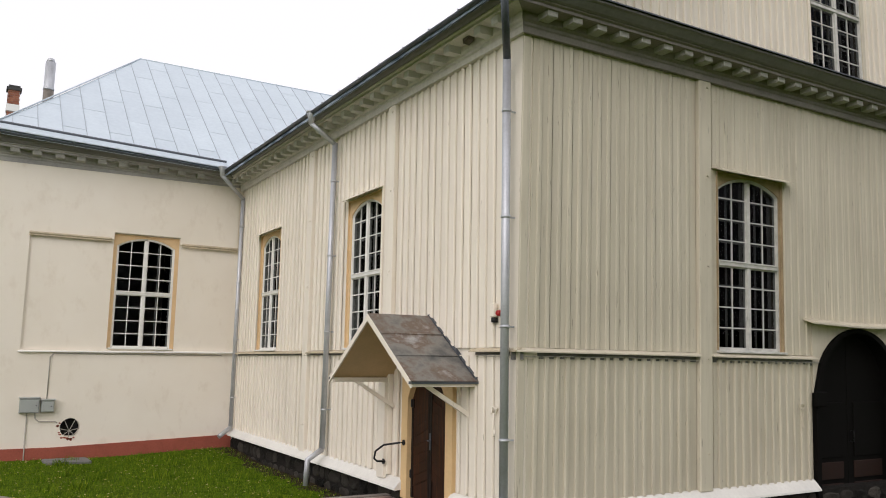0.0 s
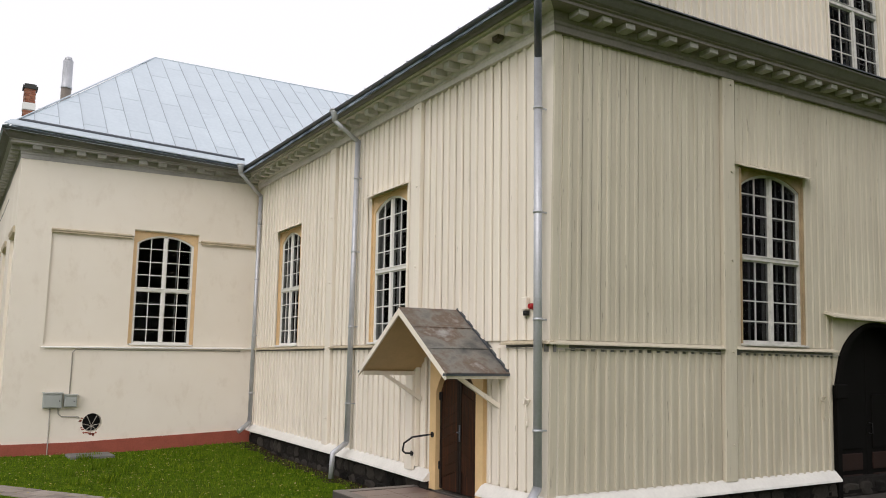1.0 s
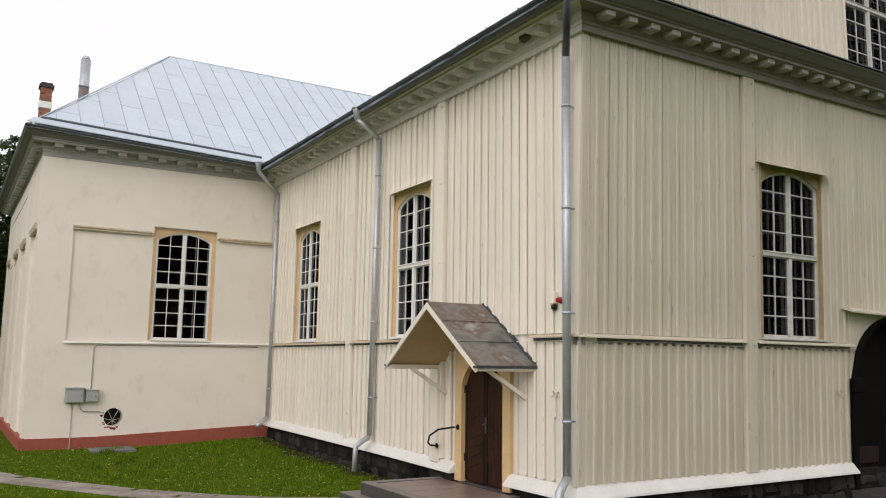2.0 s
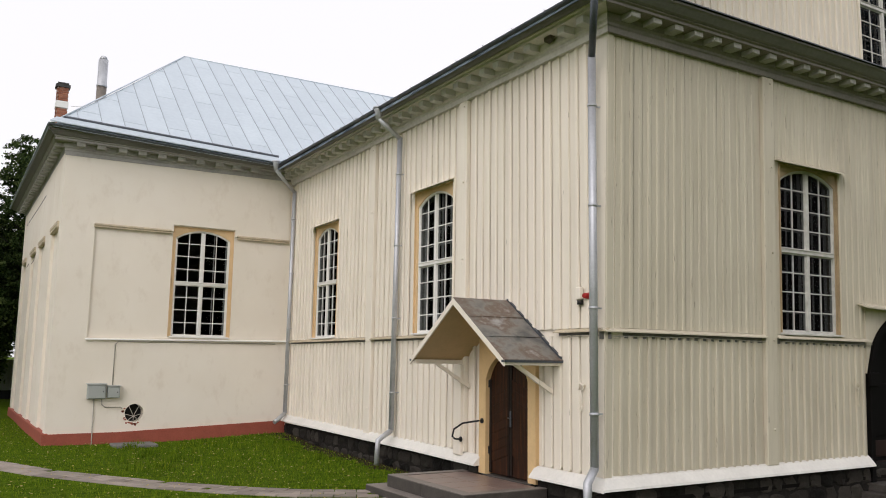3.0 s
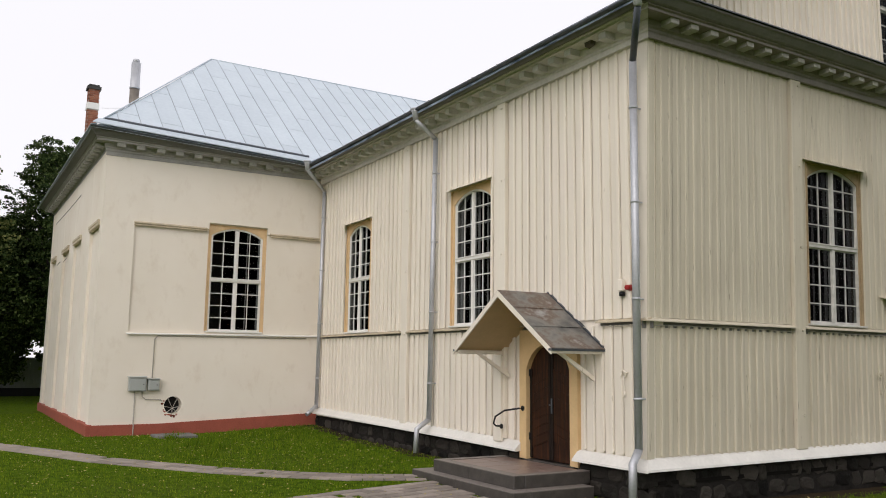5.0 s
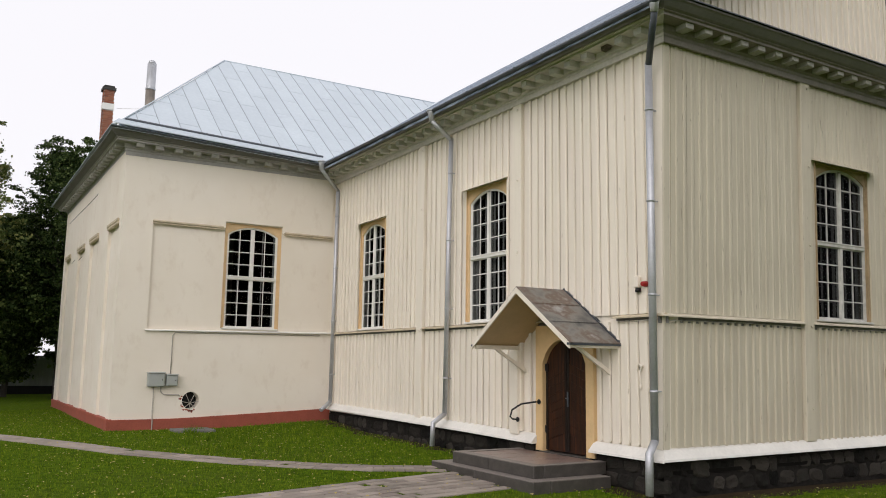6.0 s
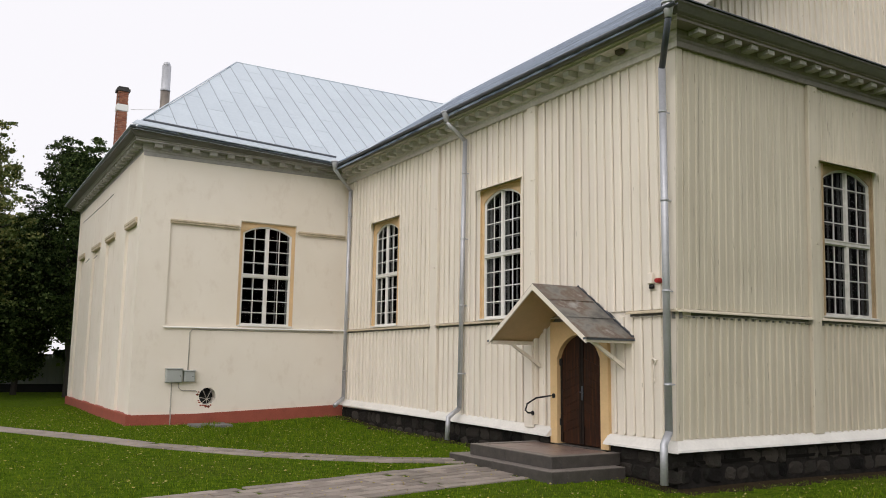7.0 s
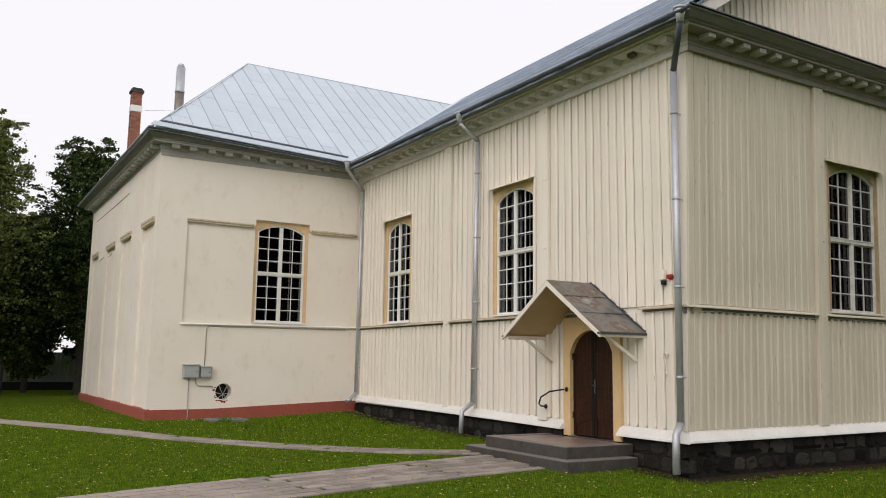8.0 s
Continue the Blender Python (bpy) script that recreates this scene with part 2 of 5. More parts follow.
def band(bm, inner, outer, y0, y1):
    """A flat ring between two (x, z) lines of as many points, from y0 to y1."""
    ring = [[bm.verts.new((p[0], y, p[1])) for p in line] for line in (inner, outer) for y in (y0, y1)]
    n = len(inner)
    for i in range(n - 1):
        for a, b in ((0, 2), (2, 3), (3, 1), (1, 0)):
            bm.faces.new((ring[a][i], ring[b][i], ring[b][i + 1], ring[a][i + 1]))
    for i in (0, n - 1):
        bm.faces.new((ring[0][i], ring[1][i], ring[3][i], ring[2][i]))


def tube(bm, pts, r, n=12, r_end=None):
    """A pipe of n sides along pts."""
    pts = [Vector(p) for p in pts]
    rings = []
    for i, p in enumerate(pts):
        d = (pts[min(i + 1, len(pts) - 1)] - pts[max(i - 1, 0)]).normalized()
        side = d.cross(Vector((0.31, 0.95, 0.05))).normalized()
        up = side.cross(d)
        k = r if r_end is None else r + (r_end - r) * i / (len(pts) - 1)
        rings.append([bm.verts.new(p + k * (side * math.cos(2 * math.pi * j / n) + up * math.sin(2 * math.pi * j / n))) for j in range(n)])
    for a, b in zip(rings, rings[1:]):
        for j in range(n):
            f = bm.faces.new((a[j], a[(j + 1) % n], b[(j + 1) % n], b[j]))
            f.smooth = True
    bm.faces.new(rings[0][::-1])
    bm.faces.new(rings[-1])


def mesh_of(name, bm, material):
    bmesh.ops.recalc_face_normals(bm, faces=bm.faces)
    me = bpy.data.meshes.new(name)
    bm.to_mesh(me)
    bm.free()
    me.materials.append(material)
    return me


def part(name, bm, material, parent, label=""):
    ob = new(name, mesh_of(name, bm, material))
    ob.parent = parent
    return tagged(ob, label)


def piece(name, me, parent, m):
    ob = new(name, me)
    ob.parent = parent
    ob.matrix_local = m
    return ob


def thing(name, label, category, m=None, group="", kind=""):
    ob = new(name)
    ob.matrix_world = m or Matrix()
    return tagged(ob, label, category, group, kind)


def solid(name, bm, material, label, category, kind="", m=None):
    ob = new(name, mesh_of(name, bm, material))
    ob.matrix_world = m or Matrix()
    return tagged(ob, label, category, "", kind)


def clip(poly, a, b):
    """The part of a plan polygon to the left of the line a to b."""
    def side(p):
        return (b[0] - a[0]) * (p[1] - a[1]) - (b[1] - a[1]) * (p[0] - a[0])
    out = []
    for i, p in enumerate(poly):
        q = poly[(i + 1) % len(poly)]
        sp, sq = side(p), side(q)
        if sp >= 0:
            out.append(p)
        if (sp > 0 > sq) or (sp < 0 < sq):
            t = sp / (sp - sq)
            out.append((p[0] + t * (q[0] - p[0]), p[1] + t * (q[1] - p[1])))
    return out


def clip_to(poly, convex):
    for i, a in enumerate(convex):
        poly = clip(poly, a, convex[(i + 1) % len(convex)]) if len(poly) > 2 else []
    area = sum(p[0] * poly[(i + 1) % len(poly)][1] - poly[(i + 1) % len(poly)][0] * p[1] for i, p in enumerate(poly)) / 2 if poly else 0
    return poly if area > 0.004 else []


# ---- plan ----
SIDE = pose(0, 0, 0, 0, 0, -90)                 # nave side wall: x along it towards the corner, y inward
FACE = pose(0, 0.231, 0, 1.72)                  # entrance front, leaning out a little at the top
WING_Y, WING_X = 14.12, -6.31
WING = pose(0, WING_Y, 0)                       # wing wall beside the nave
WEND = pose(WING_X, WING_Y, 0, 0, 0, -89.4)     # end wall of the wing
MID_X, NAVE_W, NAVE_L = 8.0, 16.0, 44.0
WING_FAR = 26.4
WALL_TOP, EAVE, OVER = 7.68, 8.08, 0.70
LEDGE, SILL, HOOD = 2.95, 3.01, 6.14
RIDGE_W = 13.28
PITCH = 0.668
BOARD_SIDE, BOARD_FRONT = 0.235, 0.195


def main_z(x):
    return EAVE - 0.02 + PITCH * (x + OVER + 0.05)


def wing_eave(x):
    return EAVE + 0.07 + 0.042 * -x


def wing_z(x, y):
    k = (y - (WING_Y - 0.68)) / (20.0 - (WING_Y - 0.68))
    return wing_eave(x) * (1 - k) + RIDGE_W * k

# ---- walls ----
def wall_body(name, u0, u1, z0, z1, y0, y1, holes, material, m, label):
    us = sorted({u0, u1, *[h[0] for h in holes], *[h[1] for h in holes]})
    zs = sorted({z0, z1, *[h[2] for h in holes], *[h[3] for h in holes]})
    bm = bmesh.new()
    for a, b in zip(us, us[1:]):
        for c, d in zip(zs, zs[1:]):
            if not any(h[0] <= (a + b) / 2 <= h[1] and h[2] <= (c + d) / 2 <= h[3] for h in holes):
                box(bm, a, b, y0, y1, c, d)
    bmesh.ops.remove_doubles(bm, verts=bm.verts, dist=1e-5)
    return solid(name, bm, material, label, "wall", "structure", m)


W_SIDE_1, W_SIDE_2, W_FACE, W_WING = (-6.22, -4.74), (-12.05, -10.63), (4.22, 5.84), (-3.39, -1.84)
DOOR_U = (-3.37, -2.08)
PORTAL_U = (6.68, 9.40)


def opening(w, cw=0.10):
    return (w[0] - cw, w[1] + cw, SILL - 0.03, HOOD - 0.02)


side_holes = [opening(W_SIDE_1), opening(W_SIDE_2), (DOOR_U[0] - 0.02, DOOR_U[1] + 0.02, 0.40, 2.62)]
face_holes = [opening(W_FACE, 0.055), (PORTAL_U[0], PORTAL_U[1], 0.25, 3.54)]
GABLE_W = (7.12, 8.80)
wall_side = wall_body("wall_side", -WING_Y + 0.003, -0.24, 0.42, 8.1, 0.03, 0.40, side_holes, CREAM, SIDE, "cream-painted boarded timber side wall of the nave")
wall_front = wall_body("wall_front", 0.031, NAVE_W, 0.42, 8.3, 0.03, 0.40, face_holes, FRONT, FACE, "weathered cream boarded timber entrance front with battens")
wall_wing = wall_body("wall_wing", WING_X, 0.42, 0.0, 8.1, 0.0, 0.45, [opening(W_WING), (-4.49, -4.00, 0.70, 1.19)], PLASTER, WING, "cream-plastered wing wall with a recessed panel")
wall_wing_end = wall_body("wall_wing_end", -12.3, 0.0, 0.0, 8.2, 0.0, 0.40, [], PLASTER, WEND, "cream-plastered end wall of the wing with blind panels")
wall_wing_back = wall_body("wall_wing_back", WING_X + 0.41, 0, 0, 8.1, 12.0, 12.28, [], PLASTER, WING, "plain plastered back wall of the wing")
wall_far_side = wall_body("wall_far_side", NAVE_W, NAVE_W + 0.35, 0, 8.3, 0.0, NAVE_L, [], FRONT, FACE, "plain far side wall of the nave")
wall_back = wall_body("wall_back", 0, NAVE_W, 0, 8.3, NAVE_L - 0.3, NAVE_L, [], FRONT, FACE, "plain back wall of the nave")
wall_nave_rest = wall_body("wall_nave_rest", -NAVE_L, -WING_FAR, 0, 8.3, 0.03, 0.4, [], CREAM, SIDE, "plain nave wall behind the wing")
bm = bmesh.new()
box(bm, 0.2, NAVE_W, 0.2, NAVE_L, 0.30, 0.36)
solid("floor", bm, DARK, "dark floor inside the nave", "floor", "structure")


# unseen slabs added to block sky light from the rooms
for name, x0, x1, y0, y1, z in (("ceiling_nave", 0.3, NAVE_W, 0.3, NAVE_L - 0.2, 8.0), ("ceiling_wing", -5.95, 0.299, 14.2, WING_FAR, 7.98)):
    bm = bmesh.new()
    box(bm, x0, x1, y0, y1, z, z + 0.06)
    solid(name, bm, DARK, "added near-black ceiling slab that keeps the sky out", "ceiling", "structure")


# unseen near-black screen, added so that the panes show no lit wall
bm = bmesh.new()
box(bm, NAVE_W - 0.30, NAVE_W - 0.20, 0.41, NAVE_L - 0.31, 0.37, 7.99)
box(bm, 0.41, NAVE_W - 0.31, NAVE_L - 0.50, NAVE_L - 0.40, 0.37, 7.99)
solid("wall_dark_screen", bm, DARK, "added near-black screen that keeps the nave dark", "wall", "structure")


def arch(u0, u1, spring, rise, n=12):
    """Points of a segmental arch from u0 to u1."""
    c, h = (u0 + u1) / 2, (u1 - u0) / 2
    r = (h * h + rise * rise) / (2 * rise)
    out = []
    for i in range(n + 1):
        u = u0 + (u1 - u0) * i / n
        out.append((u, spring + math.sqrt(max(0, r * r - (u - c) ** 2)) - (r - rise)))
    return out


def arch_z(u, u0, u1, spring, rise):
    c, h = (u0 + u1) / 2, (u1 - u0) / 2
    r = (h * h + rise * rise) / (2 * rise)
    return spring + math.sqrt(max(0, r * r - (u - c) ** 2)) - (r - rise)


def window(name, w, m, label, z0=SILL, z1=6.02, rise=0.24, hood=True, rows=4, inset=0.075, sill=0.06, old=False, cw=0.10):
    """An arched church window: ochre casing, white frame, mullion, transom, glazing bars and panes, inner sashes."""
    u0, u1 = w
    # old also darkens reveal and inner sash, standing in for the unlit depth
    paint, ochre, dim = (PEELED, DULL_OCHRE, OLD_WOOD) if old else (WHITE, OCHRE, REVEAL)
    c, spring = (u0 + u1) / 2, z1 - rise
    win = thing(name, label, "window", m, "", "structure")
    outer = arch(u0, u1, spring, rise)
    top = HOOD if hood else z1 + 0.2
    # casing fills the square opening round the arch
    bm = bmesh.new()
    line_in = [(u0, z0)] + outer + [(u1, z0)]
    line_out = [(u0 - cw + 0.001, z0)] + [(u0 - cw + 0.001, top - 0.03)] + [(p[0], top - 0.03) for p in outer[1:-1]] + [(u1 + cw - 0.001, top - 0.03), (u1 + cw - 0.001, z0)]
    band(bm, line_in, line_out, inset - 0.035, inset + 0.078)
    if hood:
        box(bm, u0 - cw + 0.002, u0 - cw + 0.022, 0.002, inset - 0.036, z0, top - 0.03)
        box(bm, u1 + cw - 0.022, u1 + cw - 0.002, 0.002, inset - 0.036, z0, top - 0.03)
        box(bm, u0 - cw + 0.023, u1 + cw - 0.023, 0.002, inset - 0.036, top - 0.05, top - 0.03)
    part("casing", bm, ochre if hood else FRONT, win, "ochre-painted casing" if hood else "")
    f = 0.042
    inner = arch(u0 + f, u1 - f, spring, rise - 0.03)
    bm = bmesh.new()
    band(bm, [(u0 + f, z0 + f)] + inner + [(u1 - f, z0 + f)], [(u0, z0)] + outer + [(u1, z0)], inset - 0.01, inset + 0.08)
    box(bm, u0 + f, u1 - f, inset - 0.01, inset + 0.08, z0 + 0.001, z0 + f)
    part("window_frame", bm, paint, win)
    zt = z0 + (z1 - z0) * 0.49
    bm = bmesh.new()
    bbox(bm, c - 0.042, c + 0.042, inset - 0.025, inset + 0.085, z0 + f, z1 - 0.06, 0.008)
    part("mullion", bm, paint, win)
    bm = bmesh.new()
    bbox(bm, u0 + f, u1 - f, inset - 0.035, inset + 0.08, zt - 0.036, zt + 0.036, 0.008)
    bbox(bm, u0 + f, u1 - f, inset - 0.05, inset + 0.05, zt + 0.036, zt + 0.052, 0.006)
    part("transom", bm, paint, win)
    b = 0.010
    for k, (a, d) in enumerate(((u0 + f, c - 0.042), (c + 0.042, u1 - f))):
        mid = (a + d) / 2
        for lo, hi in ((z0 + f, zt - 0.036), (zt + 0.052, z1 - 0.03)):
            up = hi > zt
            def roof(u):
                return arch_z(u, u0 + f, u1 - f, spring, rise - 0.03) if up else hi
            # sash rim
            bm = bmesh.new()
            s = 0.019
            uu = [a + (d - a) * i / 6 for i in range(7)]
            band(bm, [(a + s, lo + s)] + [(min(max(u, a + s), d - s), roof(u) - s) for u in uu] + [(d - s, lo + s)], [(a, lo)] + [(u, roof(u)) for u in uu] + [(d, lo)], inset + 0.005, inset + 0.05)
            box(bm, a + s, d - s, inset + 0.005, inset + 0.05, lo, lo + s)
            part("sash", bm, paint, win)
            bm = bmesh.new()
            box(bm, mid - b, mid + b, inset + 0.008, inset + 0.04, lo + s, roof(mid) - s)
            part("glazing_bar", bm, paint, win)
            step = (hi - lo) / rows
            for i in range(1, rows):
                bm = bmesh.new()
                box(bm, a + s, d - s, inset + 0.010, inset + 0.038, lo + i * step - b, lo + i * step + b)
                part("glazing_bar", bm, paint, win)
            for i in range(rows):
                for p, q in ((a + s, mid - b), (mid + b, d - s)):
                    bm = bmesh.new()
                    za, zb = lo + i * step, lo + (i + 1) * step
                    ts = [p + (q - p) * j / 3 for j in range(4)]
                    ring = [(p, inset + 0.022, za), (q, inset + 0.022, za)] + [(t, inset + 0.022, min(zb, roof(t) - 0.01)) for t in ts[::-1]]
                    slab(bm, ring, (0, 0.004, 0))
                    g = part("pane", bm, GLASS, win)
                    g.visible_shadow = False
    bm = bmesh.new()
    band(bm, [(u0 + 0.012, z0)] + [(min(max(p[0], u0 + 0.012), u1 - 0.012), p[1] - 0.012) for p in outer] + [(u1 - 0.012, z0)], line_out, inset + 0.081, inset + 0.20)
    part("reveal", bm, dim, win, "dull reveal between the two sashes")
    # added black sleeve hides the lit wall edge behind the glass
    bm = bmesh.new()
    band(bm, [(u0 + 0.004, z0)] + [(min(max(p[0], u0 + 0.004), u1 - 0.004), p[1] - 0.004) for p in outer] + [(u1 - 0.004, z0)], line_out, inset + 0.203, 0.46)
    part("lining", bm, DARK, win, "added near-black sleeve that darkens the opening's inner edge")
    # inner sashes stand a hand's width behind
    bm = bmesh.new()
    y0, y1 = inset + 0.15, inset + 0.18
    for k in range(5):
        u = u0 + f + (u1 - u0 - 2 * f) * k / 4
        h = 0.03 if k in (0, 2, 4) else 0.012
        box(bm, u - h, u + h, y0, y1, z0, arch_z(min(max(u, u0), u1), u0, u1, spring, rise))
    for k in range(1, 2 * rows):
        z = z0 + (z1 - z0) * k / (2 * rows)
        h = 0.03 if k == rows else 0.012
        box(bm, u0, u1, y0 + 0.004, y1 - 0.004, z - h, z + h)
    part("inner_sash", bm, SASH_IN if not old else GREY_DARK, win, "grey inner sash behind the glass")
    bm = bmesh.new()
    bbox(bm, u0 - 0.06, u1 + 0.06, inset - sill - 0.08, inset + 0.02, z0 - 0.035, z0 + 0.004, 0.006)
    part("window_sill", bm, paint, win)
    if hood and m != WING:
        bm = bmesh.new()
        slab(bm, [(u0 - 0.16, -0.20, HOOD - 0.07), (u1 + 0.16, -0.20, HOOD - 0.07), (u1 + 0.16, 0.02, HOOD + 0.02), (u0 - 0.16, 0.02, HOOD + 0.02)], (0, 0, 0.022))
        part("hood", bm, CREAM if m != FACE else FRONT, win, "thin board hood over the casing")
    return win


window("window_1", W_SIDE_1, SIDE, "tall arched white window with small panes in ochre casing")
window("window_2", W_SIDE_2, SIDE, "tall arched white window beside the inner corner downpipe")
window("window_3", W_FACE, FACE, "tall arched white window with peeling frame in the boarded front", SILL, 6.07, 0.24, True, 4, 0.075, 0.06, True, 0.055)
window("window_4", W_WING, WING, "tall arched white window in the plastered wing wall", SILL, 6.04)
window("window_5", GABLE_W, pose(0, 0.15, 0), "white upper window standing on the cornice in the gable", 8.62, 11.4, 0.28, False, 4, 0.02, 0.06, True)


# ---- boarding ----
board_cache = {}


def board_mesh(kind, h, material, foot_up=0.025):
    """Shared meshes: a plank, or a batten with a rounded foot; origin at the foot."""
    key = (kind, round(h, 2), material.name, foot_up)
    if key not in board_cache:
        bm = bmesh.new()
        if kind == "plank":
            a, w = (-0.074, 0.1145) if material == CREAM else (-0.045, 0.0955)
            slab(bm, [(a, 0.0, 0), (0.003 + a, -0.003, 0), (w - 0.003, -0.003, 0), (w, 0.0, 0), (w, 0.029, 0), (a, 0.029, 0)], (0, 0, h))
        else:
            e, k = (0.003 if foot_up else 0.017, 1.30) if material == FRONT else (-0.004, 1.0)
            pts = [(-0.033, 0.025), (-0.031, -0.026 + e), (-0.018, -0.036 + e), (0.018, -0.036 + e), (0.030, -0.026 + e), (0.034, 0.0)]
            pts = [(p[0] * k, p[1]) for p in pts]
            foot = [bm.verts.new((p[0], p[1], 0.0 if abs(p[0]) < 0.028 else foot_up)) for p in pts]
            head = [bm.verts.new((p[0], p[1], h)) for p in pts]
            for i in range(5):
                bm.faces.new((foot[i], foot[i + 1], head[i + 1], head[i]))
            bm.faces.new(foot)
        board_cache[key] = mesh_of(kind, bm, material)
    return board_cache[key]


def boarding(parent, u0, u1, z0, top, material, holes, rng):
    """Vertical planks with a batten over each joint, cut round the openings. top: the height, or a function of u."""
    n = max(1, round((u1 - u0) / (BOARD_SIDE if material == CREAM else BOARD_FRONT)))
    step = (u1 - u0) / n
    for i in range(n + 1):
        for kind in ("plank", "batten"):
            if kind == "plank" and i == n:
                continue
            u = u0 + step * (i + (0.5 if kind == "plank" else 0.0))
            if kind == "batten" and i in (0, n):
                continue
            half = step / 2 if kind == "plank" else 0.02
            zt = top(u) if callable(top) else top
            if kind == "batten" and z0 < 1 and material == FRONT:
                zt += 0.045
            spans = [(z0, zt)]
            for h in holes:
                if u + half > h[0] + 0.01 and u - half < h[1] - 0.01:
                    spans = [s for a, b in spans for s in ((a, min(b, h[2])), (max(a, h[3]), b)) if s[1] - s[0] > 0.05]
            for a, b in spans:
                lift = 0.02 if kind == "batten" and a < LEDGE - 0.2 else 0.0
                b2 = round(b - a - lift, 2)
                if b2 > 0.05:
                    tilt = rng.uniform(-0.05, 0.05)
                    piece(kind, board_mesh(kind, b2, material, 0.025 if lift else 0.0), parent, pose(u + rng.uniform(-.002, .002), rng.uniform(-0.003, 0.003), a + lift, 0, tilt, 0))


def ledge_strip(name, runs, m, material, label):
    """The drip board between the upper and the lower boarding."""
    led = thing(name, label, "ledge", m, "", "structure")
    for a, b in runs:
        bm = bmesh.new()
        slab(bm, [(a, -0.115, LEDGE - 0.05), (b, -0.115, LEDGE - 0.05), (b, 0.0, LEDGE - 0.005), (a, 0.0, LEDGE - 0.005)], (0, 0, 0.020))
        part("drip_board", bm, material, led)
        # dark strip: grime and the ledge's shadow band, both as colour
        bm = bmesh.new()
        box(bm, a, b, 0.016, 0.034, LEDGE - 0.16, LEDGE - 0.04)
        part("recess_board", bm, GREY_DARK, led, "dark board for the grime and shade under the ledge")


def pilaster(parent, u, z0, z1, material, width=0.30):
    bm = bmesh.new()
    bbox(bm, u - width / 2, u + width / 2, -0.075, 0.025, z0, z1, 0.012)
    p = part("pilaster", bm, material, parent)
    for z in np.arange(z0 + 0.6, z1, 1.55):
        bm = bmesh.new()
        tube(bm, [(u + 0.05, -0.072, z), (u + 0.05, -0.10, z)], 0.022, 6)
        part("bolt", bm, material, p)


SKIRT_TOP = 0.73


def skirting(name, runs, m, material, label):
    """The flared white board at the foot of the timber walls."""
    sk = thing(name, label, "skirting", m, "", "structure")
    for a, b, ma, mb, za, zb in runs:
        bm = bmesh.new()
        prof = [(0.0, SKIRT_TOP), (-0.05, SKIRT_TOP - 0.03), (-0.17, 0.575), (-0.18, 0.54), (-0.15, 0.535), (0.0, 0.55)]
        ring = [[bm.verts.new((u + k * -p[0], p[0], p[1] + dz)) for p in prof] for u, k, dz in ((a, -ma, za), (b, mb, zb))]
        for i in range(len(prof)):
            j = (i + 1) % len(prof)
            bm.faces.new((ring[0][i], ring[1][i], ring[1][j], ring[0][j]))
        for r in ring:
            bm.faces.new(r)
        part("skirting_board", bm, material, sk)


rng = random.Random(4)
UP, LOW = LEDGE + 0.02, LEDGE - 0.09
door_zone = (-3.62, -1.86, 0.0, 2.86)
SIDE_PIL, FACE_PIL = (-4.22, -8.38), (3.79,)
PA, PB = SIDE_PIL[0], SIDE_PIL[1]
side_open = [(h[0], h[1], h[2] - 0.02, h[3] + 0.02) for h in side_holes[:2]]
for a, b in ((-13.86, PB - 0.15), (PB + 0.15, PA - 0.15), (PA + 0.175, -0.30)):
    boarding(wall_side, a, b, UP, WALL_TOP + 0.05, CREAM, side_open, rng)
    boarding(wall_side, a, b, SKIRT_TOP - 0.02, LOW, CREAM, [door_zone], rng)
for u in SIDE_PIL:
    pilaster(wall_side, u, SKIRT_TOP - 0.01, WALL_TOP + 0.02, CREAM)
face_open = [(h[0], h[1], h[2] - 0.02, h[3] + 0.02) for h in face_holes[:1]] + [(PORTAL_U[0], PORTAL_U[1], 0, 3.55)]
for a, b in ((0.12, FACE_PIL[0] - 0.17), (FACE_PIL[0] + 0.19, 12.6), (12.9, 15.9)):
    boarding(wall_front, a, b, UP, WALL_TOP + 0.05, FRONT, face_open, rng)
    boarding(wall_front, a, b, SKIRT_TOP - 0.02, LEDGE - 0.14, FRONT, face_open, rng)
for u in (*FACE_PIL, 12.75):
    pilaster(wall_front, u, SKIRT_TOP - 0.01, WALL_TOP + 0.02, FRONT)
# corner boards
bm = bmesh.new()
slab(bm, [(-0.30, -0.025, SKIRT_TOP - 0.02), (-0.215, -0.025, SKIRT_TOP - 0.02), (-0.005, -0.025, WALL_TOP + 0.03), (-0.30, -0.025, WALL_TOP + 0.03)], (0, 0.075, 0))
part("corner_board", bm, CREAM, wall_side)
bm = bmesh.new()
slab(bm, [(-0.26, 0.051, 0.42), (-0.225, 0.051, 0.42), (-0.01, 0.051, 8.1), (-0.26, 0.051, 8.1)], (0, 0.3, 0))
part("corner_post", bm, CREAM, wall_side)
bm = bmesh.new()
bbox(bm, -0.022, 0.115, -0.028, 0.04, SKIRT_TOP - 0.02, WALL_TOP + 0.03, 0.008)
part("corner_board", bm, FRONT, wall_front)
ledge_strip("ledge_side", ((-13.86, PB - 0.15), (PB + 0.15, PA - 0.15), (PA + 0.15, -3.2), (-1.30, -0.06)), SIDE, LEDGE_MOSS, "mossy cream drip ledge along the side wall")
ledge_strip("ledge_front", ((-0.10, FACE_PIL[0] - 0.15), (FACE_PIL[0] + 0.15, PORTAL_U[0] + 0.02), (PORTAL_U[1], 15.9)), FACE, FRONT, "cream drip ledge along the entrance front")
